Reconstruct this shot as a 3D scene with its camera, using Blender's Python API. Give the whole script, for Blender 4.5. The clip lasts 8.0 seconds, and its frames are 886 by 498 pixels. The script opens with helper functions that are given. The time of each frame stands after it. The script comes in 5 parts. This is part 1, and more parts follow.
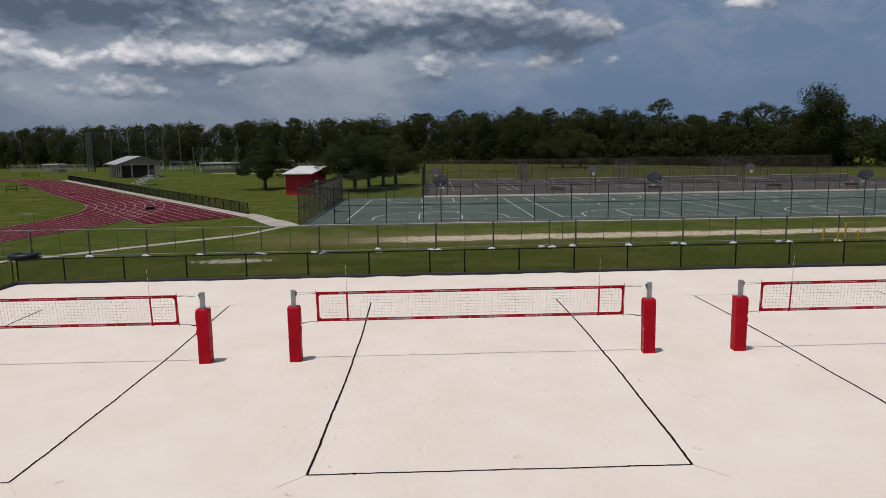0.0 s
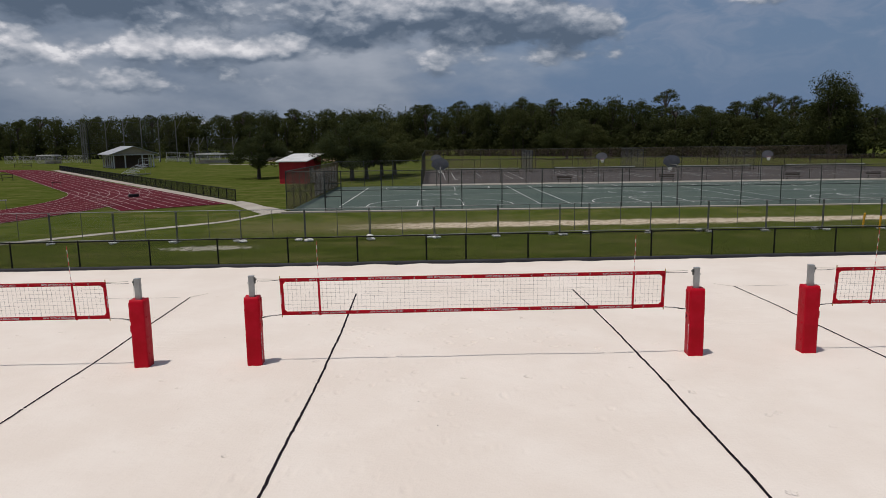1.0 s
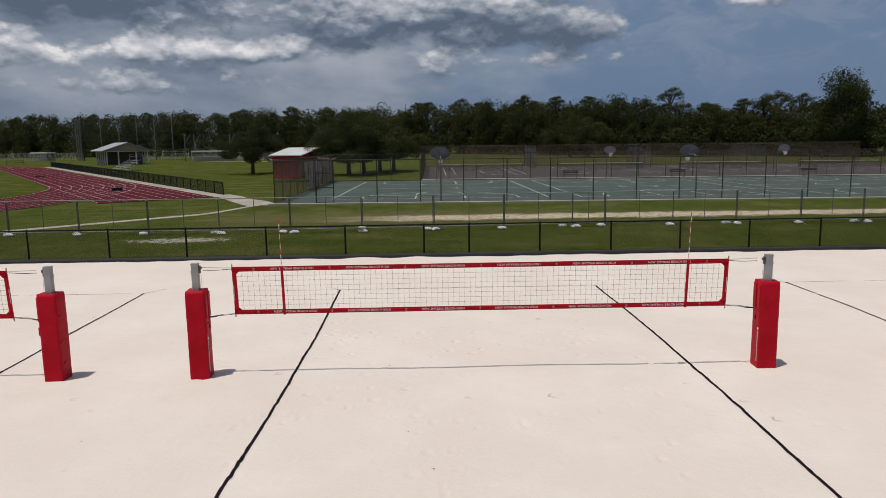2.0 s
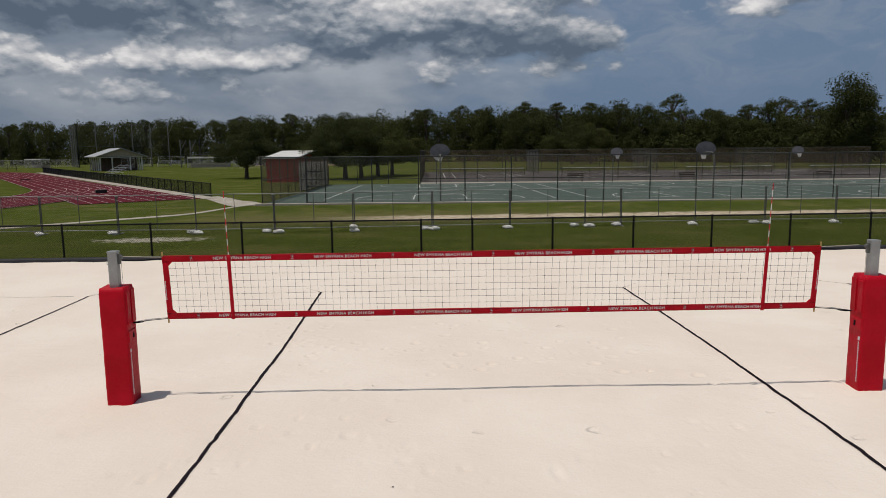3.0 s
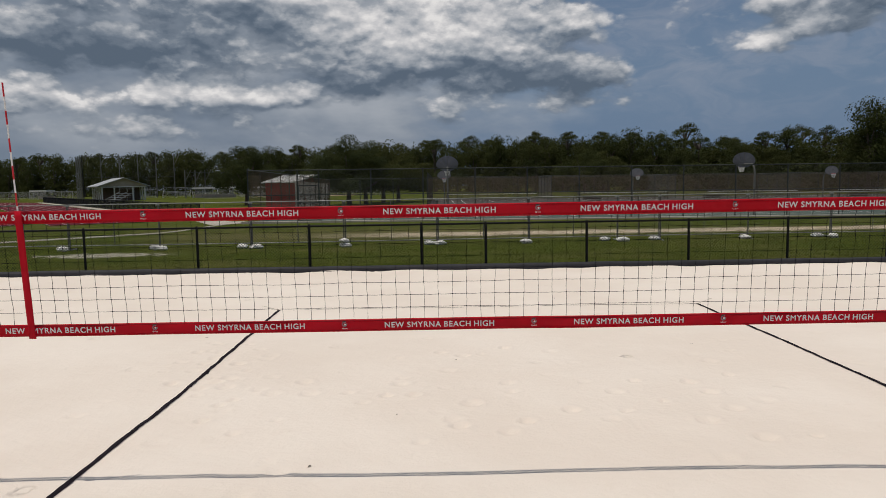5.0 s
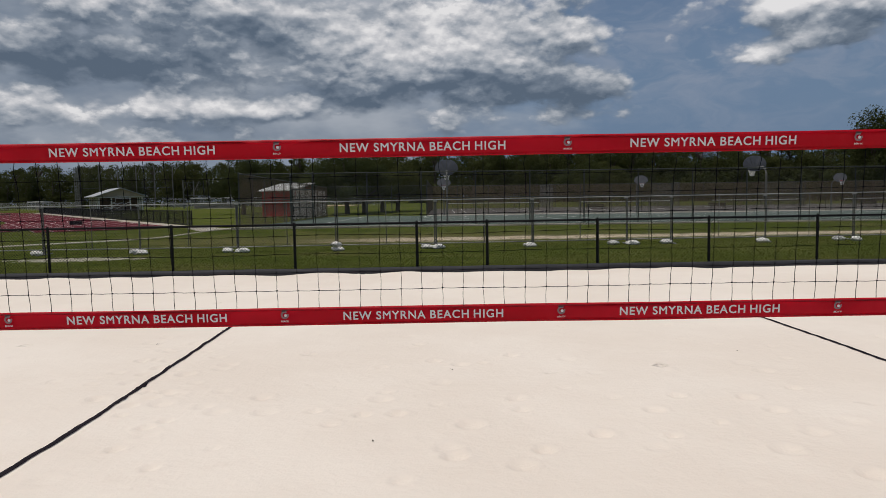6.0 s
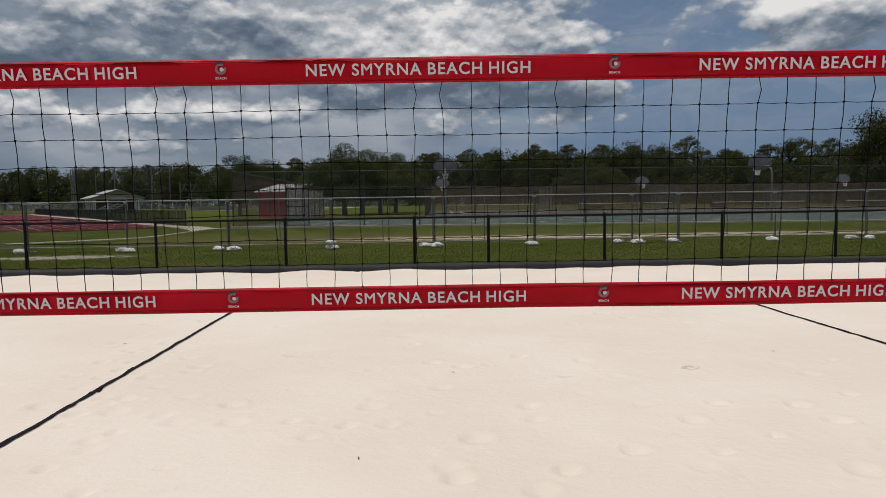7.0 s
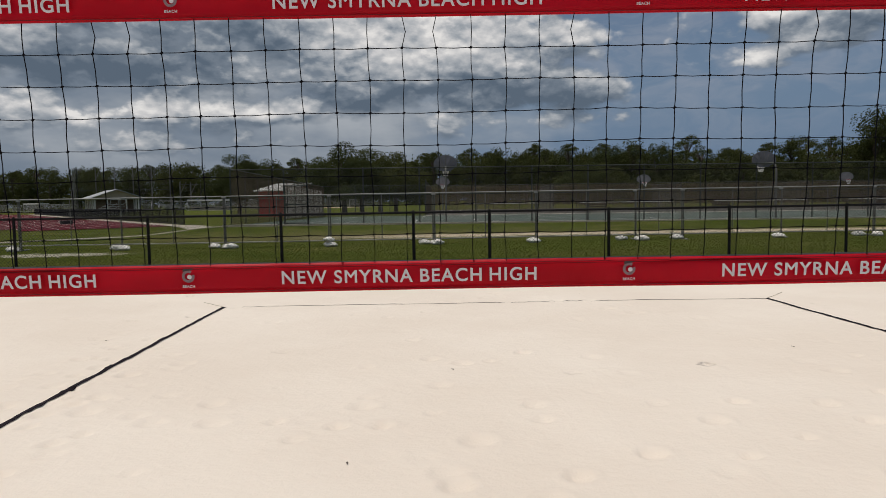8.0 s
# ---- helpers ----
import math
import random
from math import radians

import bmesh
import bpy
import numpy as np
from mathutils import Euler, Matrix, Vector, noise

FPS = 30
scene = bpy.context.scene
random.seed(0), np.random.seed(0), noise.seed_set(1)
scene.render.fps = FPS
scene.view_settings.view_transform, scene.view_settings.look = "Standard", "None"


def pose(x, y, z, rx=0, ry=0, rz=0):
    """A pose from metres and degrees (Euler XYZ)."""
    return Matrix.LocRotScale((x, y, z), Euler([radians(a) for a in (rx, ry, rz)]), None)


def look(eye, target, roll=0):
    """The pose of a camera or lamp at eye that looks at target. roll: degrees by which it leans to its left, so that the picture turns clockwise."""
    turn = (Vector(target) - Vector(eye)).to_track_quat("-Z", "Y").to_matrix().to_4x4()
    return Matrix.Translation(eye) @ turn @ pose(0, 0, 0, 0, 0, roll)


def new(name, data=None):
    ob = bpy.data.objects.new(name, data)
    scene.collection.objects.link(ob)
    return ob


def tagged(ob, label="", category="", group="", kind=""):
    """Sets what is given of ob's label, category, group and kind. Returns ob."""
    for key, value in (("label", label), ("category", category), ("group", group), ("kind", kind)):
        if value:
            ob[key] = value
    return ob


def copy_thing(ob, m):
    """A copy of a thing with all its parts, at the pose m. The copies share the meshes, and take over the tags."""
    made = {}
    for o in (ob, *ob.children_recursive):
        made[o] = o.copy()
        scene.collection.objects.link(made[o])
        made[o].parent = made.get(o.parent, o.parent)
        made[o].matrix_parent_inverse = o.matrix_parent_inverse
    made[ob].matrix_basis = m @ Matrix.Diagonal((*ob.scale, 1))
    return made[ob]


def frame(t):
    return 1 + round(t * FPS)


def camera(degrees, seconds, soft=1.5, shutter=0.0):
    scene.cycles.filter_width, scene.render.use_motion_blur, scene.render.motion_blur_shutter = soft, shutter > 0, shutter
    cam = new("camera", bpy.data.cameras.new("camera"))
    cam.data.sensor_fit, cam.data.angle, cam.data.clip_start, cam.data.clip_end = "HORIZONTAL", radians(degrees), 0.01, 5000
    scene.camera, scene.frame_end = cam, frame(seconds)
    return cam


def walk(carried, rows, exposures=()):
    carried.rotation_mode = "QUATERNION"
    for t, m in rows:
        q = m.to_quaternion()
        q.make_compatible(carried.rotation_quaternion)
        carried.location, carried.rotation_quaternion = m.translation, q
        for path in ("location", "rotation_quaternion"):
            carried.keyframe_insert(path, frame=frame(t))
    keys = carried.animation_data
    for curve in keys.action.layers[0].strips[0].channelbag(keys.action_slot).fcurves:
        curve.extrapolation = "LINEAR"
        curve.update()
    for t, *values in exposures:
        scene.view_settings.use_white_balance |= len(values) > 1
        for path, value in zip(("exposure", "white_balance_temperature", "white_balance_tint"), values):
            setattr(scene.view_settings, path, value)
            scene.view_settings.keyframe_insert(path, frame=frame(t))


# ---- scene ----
cam = camera(64.4, 8.0, 0.65)
PATH = [
    (0, (-1.316, -21.729, 6.682), (-1.285, -19.751, 6.389), -1.1),
    (0.5, (-1.166, -19.514, 6.098), (-1.136, -17.537, 5.797), -1.1),
    (1, (-1.109, -17.422, 5.559), (-1.083, -15.446, 5.252), -1.0),
    (1.5, (-1.074, -15.415, 5.047), (-1.05, -13.439, 4.739), -0.9),
    (3, (-1.009, -10.293, 3.662), (-0.983, -8.313, 3.385), -0.8),
    (3.5, (-0.997, -8.8, 3.273), (-0.978, -6.817, 3.014), -0.8),
    (4, (-0.963, -7.491, 2.914), (-0.954, -5.505, 2.678), -0.8),
    (4.5, (-0.913, -6.34, 2.612), (-0.91, -4.351, 2.406), -0.9),
    (6, (-0.778, -3.652, 1.888), (-0.778, -1.658, 1.741), -1.0),
    (6.5, (-0.787, -3.058, 1.745), (-0.781, -1.063, 1.607), -0.9),
    (7, (-0.797, -2.727, 1.653), (-0.792, -0.732, 1.515), -0.9),
    (7.5, (-0.787, -2.452, 1.593), (-0.784, -0.457, 1.455), -0.9),
    (8, (-0.778, -2.294, 1.519), (-0.775, -0.299, 1.381), -1.0),
]
walk(cam, [(t, look(e, g, r)) for t, e, g, r in PATH], [(0, -0.14, 6450, 14), (1.5, -0.12, 6470, 14), (3.5, -0.13, 6790, 12), (4.5, -0.12, 6800, 12), (6.1, -0.09, 6600, 12), (7.0, -0.08, 6680, 11), (8, -0.08, 6820, 11)])

# ---------- light ----------
SUN_EL, SUN_AZ = radians(76.0), radians(237.0)


def sun_lamp():
    lamp = bpy.data.lights.new("sun", "SUN")
    lamp.energy, lamp.angle, lamp.color = 3.0, radians(0.55), (1.0, 0.955, 0.89)
    ob = new("sun", lamp)
    ob.matrix_world = look((-0.21 * 60, -0.135 * 60, 60), (0, 0, 0))
    return ob


sun_lamp()


class Nodes:
    """Small helper round a node tree."""

    def __init__(self, tree):
        self.tree = tree
        tree.nodes.clear()

    def add(self, kind, **props):
        node = self.tree.nodes.new(kind)
        for key, value in props.items():
            setattr(node, key, value)
        return node

    def put(self, value, socket):
        if isinstance(value, bpy.types.NodeSocket):
            self.tree.links.new(value, socket)
        elif value is not None:
            socket.default_value = value

    def math(self, op, a, b=None, c=None, clamp=False):
        node = self.add("ShaderNodeMath", operation=op, use_clamp=clamp)
        for value, socket in zip((a, b, c), node.inputs):
            self.put(value, socket)
        return node.outputs[0]

    def mix(self, fac, a, b, blend="MIX"):
        node = self.add("ShaderNodeMix", data_type="RGBA", blend_type=blend)
        self.put(fac, node.inputs[0])
        for value, socket in ((a, node.inputs[6]), (b, node.inputs[7])):
            if isinstance(value, tuple) and len(value) == 3:
                value = (*value, 1)
            self.put(value, socket)
        return node.outputs[2]

    def smooth(self, x, lo, hi, a=0.0, b=1.0):
        node = self.add("ShaderNodeMapRange", interpolation_type="SMOOTHSTEP")
        for value, socket in zip((x, lo, hi, a, b), node.inputs):
            self.put(value, socket)
        return node.outputs[0]

    def noise(self, vector, scale, detail=4.0, rough=0.55, distortion=0.0):
        node = self.add("ShaderNodeTexNoise")
        self.put(vector, node.inputs["Vector"])
        node.inputs["Scale"].default_value, node.inputs["Detail"].default_value = scale, detail
        node.inputs["Roughness"].default_value, node.inputs["Distortion"].default_value = rough, distortion
        return node.outputs[0], node.outputs[1]

    def xyz(self, x, y, z):
        node = self.add("ShaderNodeCombineXYZ")
        for value, socket in zip((x, y, z), node.inputs):
            self.put(value, socket)
        return node.outputs[0]

    def split(self, v):
        node = self.add("ShaderNodeSeparateXYZ")
        self.put(v, node.inputs[0])
        return node.outputs


def make_world():
    world = bpy.data.worlds.new("sky")
    scene.world = world
    world.use_nodes = True
    n = Nodes(world.node_tree)
    sky = n.add("ShaderNodeTexSky", sky_type="NISHITA", sun_disc=False)
    sky.sun_elevation, sky.sun_rotation = SUN_EL, SUN_AZ
    sky.altitude, sky.air_density, sky.dust_density, sky.ozone_density = 5, 1.0, 1.2, 2.0
    clear = n.mix(1.0, sky.outputs[0], (SKY, SKY, SKY), "MULTIPLY")
    way = n.add("ShaderNodeTexCoord").outputs["Generated"]
    x, y, z = n.split(way)
    az = n.math("MULTIPLY", n.math("ARCTAN2", x, y), 57.3)
    el = n.math("MULTIPLY", n.math("ARCSINE", z), 57.3)
    # the place in the sky is shifted by a little turbulence, so that edges are ragged
    _, wob = n.noise(n.xyz(n.math("MULTIPLY", az, 0.1), n.math("MULTIPLY", el, 0.16), 0.0), 1.8, 4.0, 0.55)
    wx, wy, _ = n.split(wob)
    a2 = n.math("ADD", az, n.math("MULTIPLY_ADD", wx, 7.0, -3.5))
    e2 = n.math("ADD", el, n.math("MULTIPLY_ADD", wy, 2.8, -1.4))

    def mass(e3, a, e, w, h):
        """A soft cloud mass round an azimuth and a height, in degrees."""
        dx = n.math("DIVIDE", n.math("SUBTRACT", a2, a), w)
        dy = n.math("DIVIDE", n.math("SUBTRACT", e3, e), h)
        q = n.math("ADD", n.math("MULTIPLY", dx, dx), n.math("MULTIPLY", dy, dy))
        return n.math("POWER", 2.718, n.math("MULTIPLY", q, -1.0))

    def density(up):
        """Cloud masses broken up into heaped, cauliflower-like puffs."""
        e3 = n.math("ADD", e2, up)
        out = 0.0
        for k, row in CLOUDS:
            out = n.math("MULTIPLY_ADD", mass(e3, *row), k, out)
        flat = n.xyz(n.math("MULTIPLY", az, 0.1), n.math("MULTIPLY", n.math("ADD", el, up), 0.17), 0.0)
        puff, _ = n.noise(flat, 1.5, 8.0, 0.56, 0.1)
        _, warp = n.noise(flat, 4.5, 6.0, 0.62)
        mixed = n.add("ShaderNodeVectorMath", operation="MULTIPLY_ADD")
        n.put(warp, mixed.inputs[0])
        mixed.inputs[1].default_value = (0.22, 0.22, 0.0)
        n.put(flat, mixed.inputs[2])
        cell = n.add("ShaderNodeTexVoronoi", feature="SMOOTH_F1")
        n.put(mixed.outputs[0], cell.inputs["Vector"])
        cell.inputs["Scale"].default_value, cell.inputs["Smoothness"].default_value = 2.2, 0.35
        cell.inputs["Detail"].default_value, cell.inputs["Roughness"].default_value = 3.0, 0.5
        out = n.math("ADD", out, n.math("MULTIPLY_ADD", puff, 1.1, -0.55))
        return n.math("ADD", out, n.math("MULTIPLY_ADD", cell.outputs["Distance"], -0.8, 0.41))
    here, over, above = density(0.0), density(0.45), density(1.5)
    low = n.xyz(n.math("MULTIPLY", az, 0.1), n.math("MULTIPLY", el, 0.24), 2.0)
    sheet, _ = n.noise(low, 0.9, 5.0, 0.52)
    fine, _ = n.noise(low, 7.0, 5.0, 0.55)

    def shades(fac, rows):
        ramp = n.add("ShaderNodeValToRGB")
        ramp.color_ramp.elements[0].color, ramp.color_ramp.elements[1].color = (*rows[0][1], 1), (*rows[-1][1], 1)
        for p, c in rows[1:-1]:
            ramp.color_ramp.elements.new(p).color = (*c, 1)
        n.put(fac, ramp.inputs[0])
        return ramp.outputs[0]
    # a soft grey sheet behind, and heaped clouds with lit tops before it
    veil = n.math("MULTIPLY", n.smooth(n.math("MULTIPLY_ADD", az, -0.028, sheet), 0.16, 0.66), 0.92)
    grey = shades(n.smooth(sheet, 0.3, 0.7), [(0, (0.17, 0.22, 0.29)), (1, (0.4, 0.44, 0.49))])
    thick = n.smooth(here, -0.14, 0.24)
    lit = n.math("MULTIPLY_ADD", n.math("SUBTRACT", here, over), 1.0, 0.45)
    lit = n.math("MULTIPLY_ADD", n.math("SUBTRACT", here, above), 0.42, lit)
    lit = n.math("SUBTRACT", lit, n.smooth(here, 0.3, 1.2, 0.0, 0.2))
    for k, row in TONES:
        lit = n.math("MULTIPLY_ADD", mass(e2, *row), k, lit)
    lit = n.math("ADD", lit, n.math("MULTIPLY_ADD", fine, 0.2, -0.1), clamp=True)
    heap = shades(lit, [(0, (0.1, 0.14, 0.195)), (0.28, (0.17, 0.215, 0.275)), (0.55, (0.36, 0.4, 0.45)), (0.8, (0.58, 0.6, 0.63)), (1, (0.78, 0.79, 0.8))])
    haze = n.smooth(el, 0.0, 18.0, 0.92, 0.2)
    tint = n.mix(haze, clear, (0.118, 0.195, 0.325))
    # thin high wisps in the clear part
    _, bend = n.noise(low, 1.5, 3.0, 0.5)
    bx, by, _ = n.split(bend)
    high = n.xyz(n.math("MULTIPLY_ADD", az, 0.1, bx), n.math("MULTIPLY_ADD", el, 0.2, by), 5.0)
    wisp, _ = n.noise(high, 1.7, 8.0, 0.6)
    wisp = n.math("MULTIPLY", n.smooth(wisp, 0.42, 0.72), n.smooth(el, 2.0, 9.0, 0.1, 0.5))
    tint = n.mix(wisp, tint, (0.3, 0.34, 0.42))
    dim = n.smooth(el, -1.0, 7.5, 0.7, 0.0)
    tint = n.mix(veil, tint, n.mix(dim, grey, (0.16, 0.21, 0.275)))
    final = n.mix(thick, tint, n.mix(dim, heap, (0.17, 0.22, 0.285)))
    back = n.add("ShaderNodeBackground")
    n.put(final, back.inputs[0])
    back.inputs[1].default_value = 1.0
    n.put(back.outputs[0], n.add("ShaderNodeOutputWorld").inputs[0])


SKY = 0.065
# cloud masses: weight, (azimuth, height, half width, half height) in degrees
CLOUDS = [(0.42, (-13, 11.2, 24, 5)), (0.75, (-26, 10.6, 8, 1.7)), (0.6, (-14, 14.2, 8, 1.2)), (0.4, (-28, 14.8, 8, 1.6)), (0.6, (-27, 6.8, 10, 1.1)), (0.5, (-13, 7.0, 7, 1.0)),
          (0.65, (-2, 11.8, 8.5, 2.6)), (0.6, (-6, 8.7, 8, 1.1)), (0.85, (9, 8.6, 6, 1.7)), (0.6, (8, 13, 6, 2.5)), (1.2, (29, 12.8, 5.5, 2.4)), (0.75, (26, 9.8, 3.5, 1.2)), (0.4, (4, 6.4, 6, 0.8)),
          (0.4, (-22, 4.4, 16, 0.8)), (-0.8, (32, 6.5, 5, 3)), (-0.2, (20, 7, 4, 5)), (-0.5, (14, 3.2, 20, 1.8))]
# bases in shade and tops in the sun
TONES = [(-0.55, (-26, 10.8, 9, 1.7)), (-0.42, (-14, 14.3, 8, 1.0)), (0.15, (-27, 12.9, 7, 0.7)), (0.22, (-25, 7.2, 12, 1.1)), (0.3, (-2, 12.2, 9, 2.2)),
         (-0.38, (-6, 8.6, 8, 1.0)), (-0.42, (9, 8.4, 6, 1.5)), (0.2, (4, 6.5, 6, 0.6)), (0.3, (28.5, 13.0, 5, 2.0)), (0.15, (26, 10, 3.5, 1.0))]
make_world()


# ---------- materials ----------
def surface(name, build, rough=0.8, metal=0.0, spec=0.35):
    """A material: build(n, p) gives colour, height and bump distance at the place p in metres."""
    mat = bpy.data.materials.new(name)
    mat.use_nodes = True
    n = Nodes(mat.node_tree)
    p = n.add("ShaderNodeTexCoord").outputs["Object"]
    bsdf = n.add("ShaderNodeBsdfPrincipled")
    colour, height, depth, *more = build(n, p)
    if isinstance(colour, tuple) and len(colour) == 3:
        colour = (*colour, 1)
    n.put(colour, bsdf.inputs["Base Color"])
    n.put(more[0] if more else rough, bsdf.inputs["Roughness"])
    bsdf.inputs["Metallic"].default_value = metal
    bsdf.inputs["Specular IOR Level"].default_value = spec
    if height is not None:
        bump = n.add("ShaderNodeBump")
        bump.inputs["Distance"].default_value, bump.inputs["Strength"].default_value = depth, 1.0
        n.put(height, bump.inputs["Height"])
        n.put(bump.outputs[0], bsdf.inputs["Normal"])
    n.put(bsdf.outputs[0], n.add("ShaderNodeOutputMaterial").inputs[0])
    return mat


def plain(name, colour, rough=0.6, metal=0.0, vary=0.25, scale=6.0, fine=60.0, depth=0.001, spec=0.35):
    """Two scales of wear over one colour."""
    def build(n, p):
        big, _ = n.noise(p, scale, 4.0, 0.6)
        small, _ = n.noise(p, fine, 3.0, 0.6)
        mixed = n.math("MULTIPLY_ADD", big, 0.7, n.math("MULTIPLY", small, 0.3))
        dark = tuple(c * (1 - vary) for c in colour)
        light = tuple(min(1.0, c * (1 + vary)) for c in colour)
        return n.mix(n.smooth(mixed, 0.3, 0.7), dark, light), small, depth
    return surface(name, build, rough, metal, spec)


def build_sand(n, p):
    big, _ = n.noise(p, 0.35, 4.0, 0.6)
    mid, _ = n.noise(p, 3.5, 5.0, 0.65)
    grain, _ = n.noise(p, 160.0, 3.0, 0.7)
    ripple, _ = n.noise(p, 14.0, 5.0, 0.6)
    col = n.mix(n.smooth(big, 0.35, 0.68), (0.70, 0.622, 0.54), (0.745, 0.675, 0.595))
    col = n.mix(n.smooth(mid, 0.55, 0.8, 0.0, 0.35), col, (0.66, 0.578, 0.495))
    col = n.mix(n.smooth(grain, 0.6, 0.75, 0.0, 0.3), col, (0.56, 0.48, 0.4))
    h = n.math("ADD", n.math("MULTIPLY", ripple, 0.4), n.math("MULTIPLY", grain, 0.12))
    h = n.math("ADD", h, n.math("MULTIPLY", mid, 1.2))
    _, warp = n.noise(p, 2.5, 3.0, 0.6)
    bent = n.add("ShaderNodeVectorMath", operation="MULTIPLY_ADD")
    n.put(warp, bent.inputs[0])
    bent.inputs[1].default_value = (0.35, 0.35, 0.0)
    n.put(p, bent.inputs[2])
    pits = n.add("ShaderNodeTexVoronoi")
    n.put(bent.outputs[0], pits.inputs["Vector"])
    pits.inputs["Scale"].default_value = 1.5
    some = n.smooth(n.split(pits.outputs["Color"])[0], 0.45, 0.6)
    where, _ = n.noise(p, 0.28, 3.0, 0.6)
    pit = n.math("MULTIPLY", n.smooth(pits.outputs["Distance"], 0.06, 0.17, 1.0, 0.0), n.math("MULTIPLY", some, n.smooth(where, 0.42, 0.6)))
    h = n.math("SUBTRACT", h, n.math("MULTIPLY", pit, 3.2))
    return col, h, 0.011


def build_ground(n, p):
    x, y, z = n.split(p)
    big, wob = n.noise(p, 0.05, 5.0, 0.6)
    mid, _ = n.noise(p, 0.55, 5.0, 0.65)
    fine, _ = n.noise(p, 9.0, 4.0, 0.7)
    blade, _ = n.noise(n.xyz(n.math("MULTIPLY", x, 30.0), n.math("MULTIPLY", y, 11.0), 0.0), 1.0, 3.0, 0.7)
    col = n.mix(n.smooth(mid, 0.35, 0.7), (0.054, 0.074, 0.013), (0.082, 0.1, 0.021))
    col = n.mix(n.smooth(big, 0.45, 0.7, 0.0, 0.6), col, (0.1, 0.108, 0.032))
    col = n.mix(n.smooth(fine, 0.52, 0.75, 0.0, 0.4), col, (0.125, 0.122, 0.042))
    col = n.mix(n.smooth(blade, 0.5, 0.8, 0.0, 0.3), col, (0.05, 0.064, 0.012))
    clump, _ = n.noise(n.xyz(x, n.math("MULTIPLY", y, 0.5), 0.0), 0.9, 7.0, 0.74)
    col = n.mix(n.smooth(clump, 0.38, 0.6, 0.6, 0.0), col, (0.036, 0.052, 0.008))
    dry, _ = n.noise(n.xyz(n.math("MULTIPLY", x, 0.16), n.math("MULTIPLY", y, 0.45), 3.0), 1.0, 6.0, 0.7)
    col = n.mix(n.smooth(dry, 0.47, 0.66, 0.0, 0.75), col, (0.122, 0.116, 0.04))
    # the sandy vehicle track beyond the panels, and worn turf round it
    edge, _ = n.noise(p, 0.5, 5.0, 0.65)
    yy = n.math("ADD", y, n.math("MULTIPLY_ADD", edge, 3.0, -1.5))
    near = n.math("ABSOLUTE", n.math("SUBTRACT", yy, n.math("MULTIPLY_ADD", x, 0.004, 28.9)))
    road = n.smooth(near, 0.9, 1.9, 1.0, 0.0)
    road = n.math("MULTIPLY", road, n.smooth(n.math("ADD", x, n.math("MULTIPLY", edge, 6.0)), -6.0, 3.0))
    worn = n.math("MULTIPLY", n.smooth(near, 1.5, 4.5, 0.75, 0.0), n.smooth(x, -17.0, -11.0))
    worn = n.math("MULTIPLY", worn, n.smooth(x, 2.0, 9.0, 1.0, 0.25))
    col = n.mix(n.math("MULTIPLY", worn, n.smooth(fine, 0.3, 0.6)), col, (0.15, 0.128, 0.062))
    speck, _ = n.noise(p, 3.0, 4.0, 0.7)
    sandy = n.mix(n.smooth(speck, 0.35, 0.7), (0.38, 0.31, 0.22), (0.55, 0.475, 0.365))
    col = n.mix(n.math("MULTIPLY", road, n.smooth(speck, 0.25, 0.5)), col, sandy)
    # a bare patch by the stands of the panels
    dx = n.math("DIVIDE", n.math("SUBTRACT", x, -13.4), 2.4)
    dy = n.math("DIVIDE", n.math("SUBTRACT", y, 20.5), 0.85)
    q = n.math("ADD", n.math("MULTIPLY", dx, dx), n.math("MULTIPLY", dy, dy))
    bare = n.smooth(n.math("ADD", q, n.math("MULTIPLY_ADD", speck, 7.0, -3.5)), 0.2, 1.2, 0.85, 0.0)
    col = n.mix(bare, col, (0.4, 0.37, 0.31))
    h = n.math("ADD", fine, n.math("MULTIPLY", blade, 0.8))
    return col, h, 0.03


def build_court(n, p):
    big, _ = n.noise(p, 0.16, 5.0, 0.65)
    mid, _ = n.noise(p, 1.1, 5.0, 0.6)
    fine, _ = n.noise(p, 26.0, 4.0, 0.7)
    col = n.mix(n.smooth(big, 0.35, 0.65), (0.056, 0.083, 0.069), (0.08, 0.105, 0.086))
    col = n.mix(n.smooth(mid, 0.5, 0.75, 0.0, 0.5), col, (0.048, 0.066, 0.058))
    return col, fine, 0.004


def build_tennis(n, p):
    big, _ = n.noise(p, 0.12, 5.0, 0.65)
    mid, _ = n.noise(p, 0.9, 5.0, 0.6)
    fine, _ = n.noise(p, 20.0, 4.0, 0.7)
    col = n.mix(n.smooth(big, 0.35, 0.65), (0.052, 0.047, 0.046), (0.08, 0.071, 0.067))
    col = n.mix(n.smooth(mid, 0.5, 0.75, 0.0, 0.5), col, (0.07, 0.075, 0.07))
    return col, fine, 0.004


def build_track(n, p):
    big, _ = n.noise(p, 0.2, 5.0, 0.65)
    fine, _ = n.noise(p, 30.0, 4.0, 0.7)
    col = n.mix(n.smooth(big, 0.35, 0.65), (0.078, 0.009, 0.0155), (0.104, 0.013, 0.021))
    return col, fine, 0.004


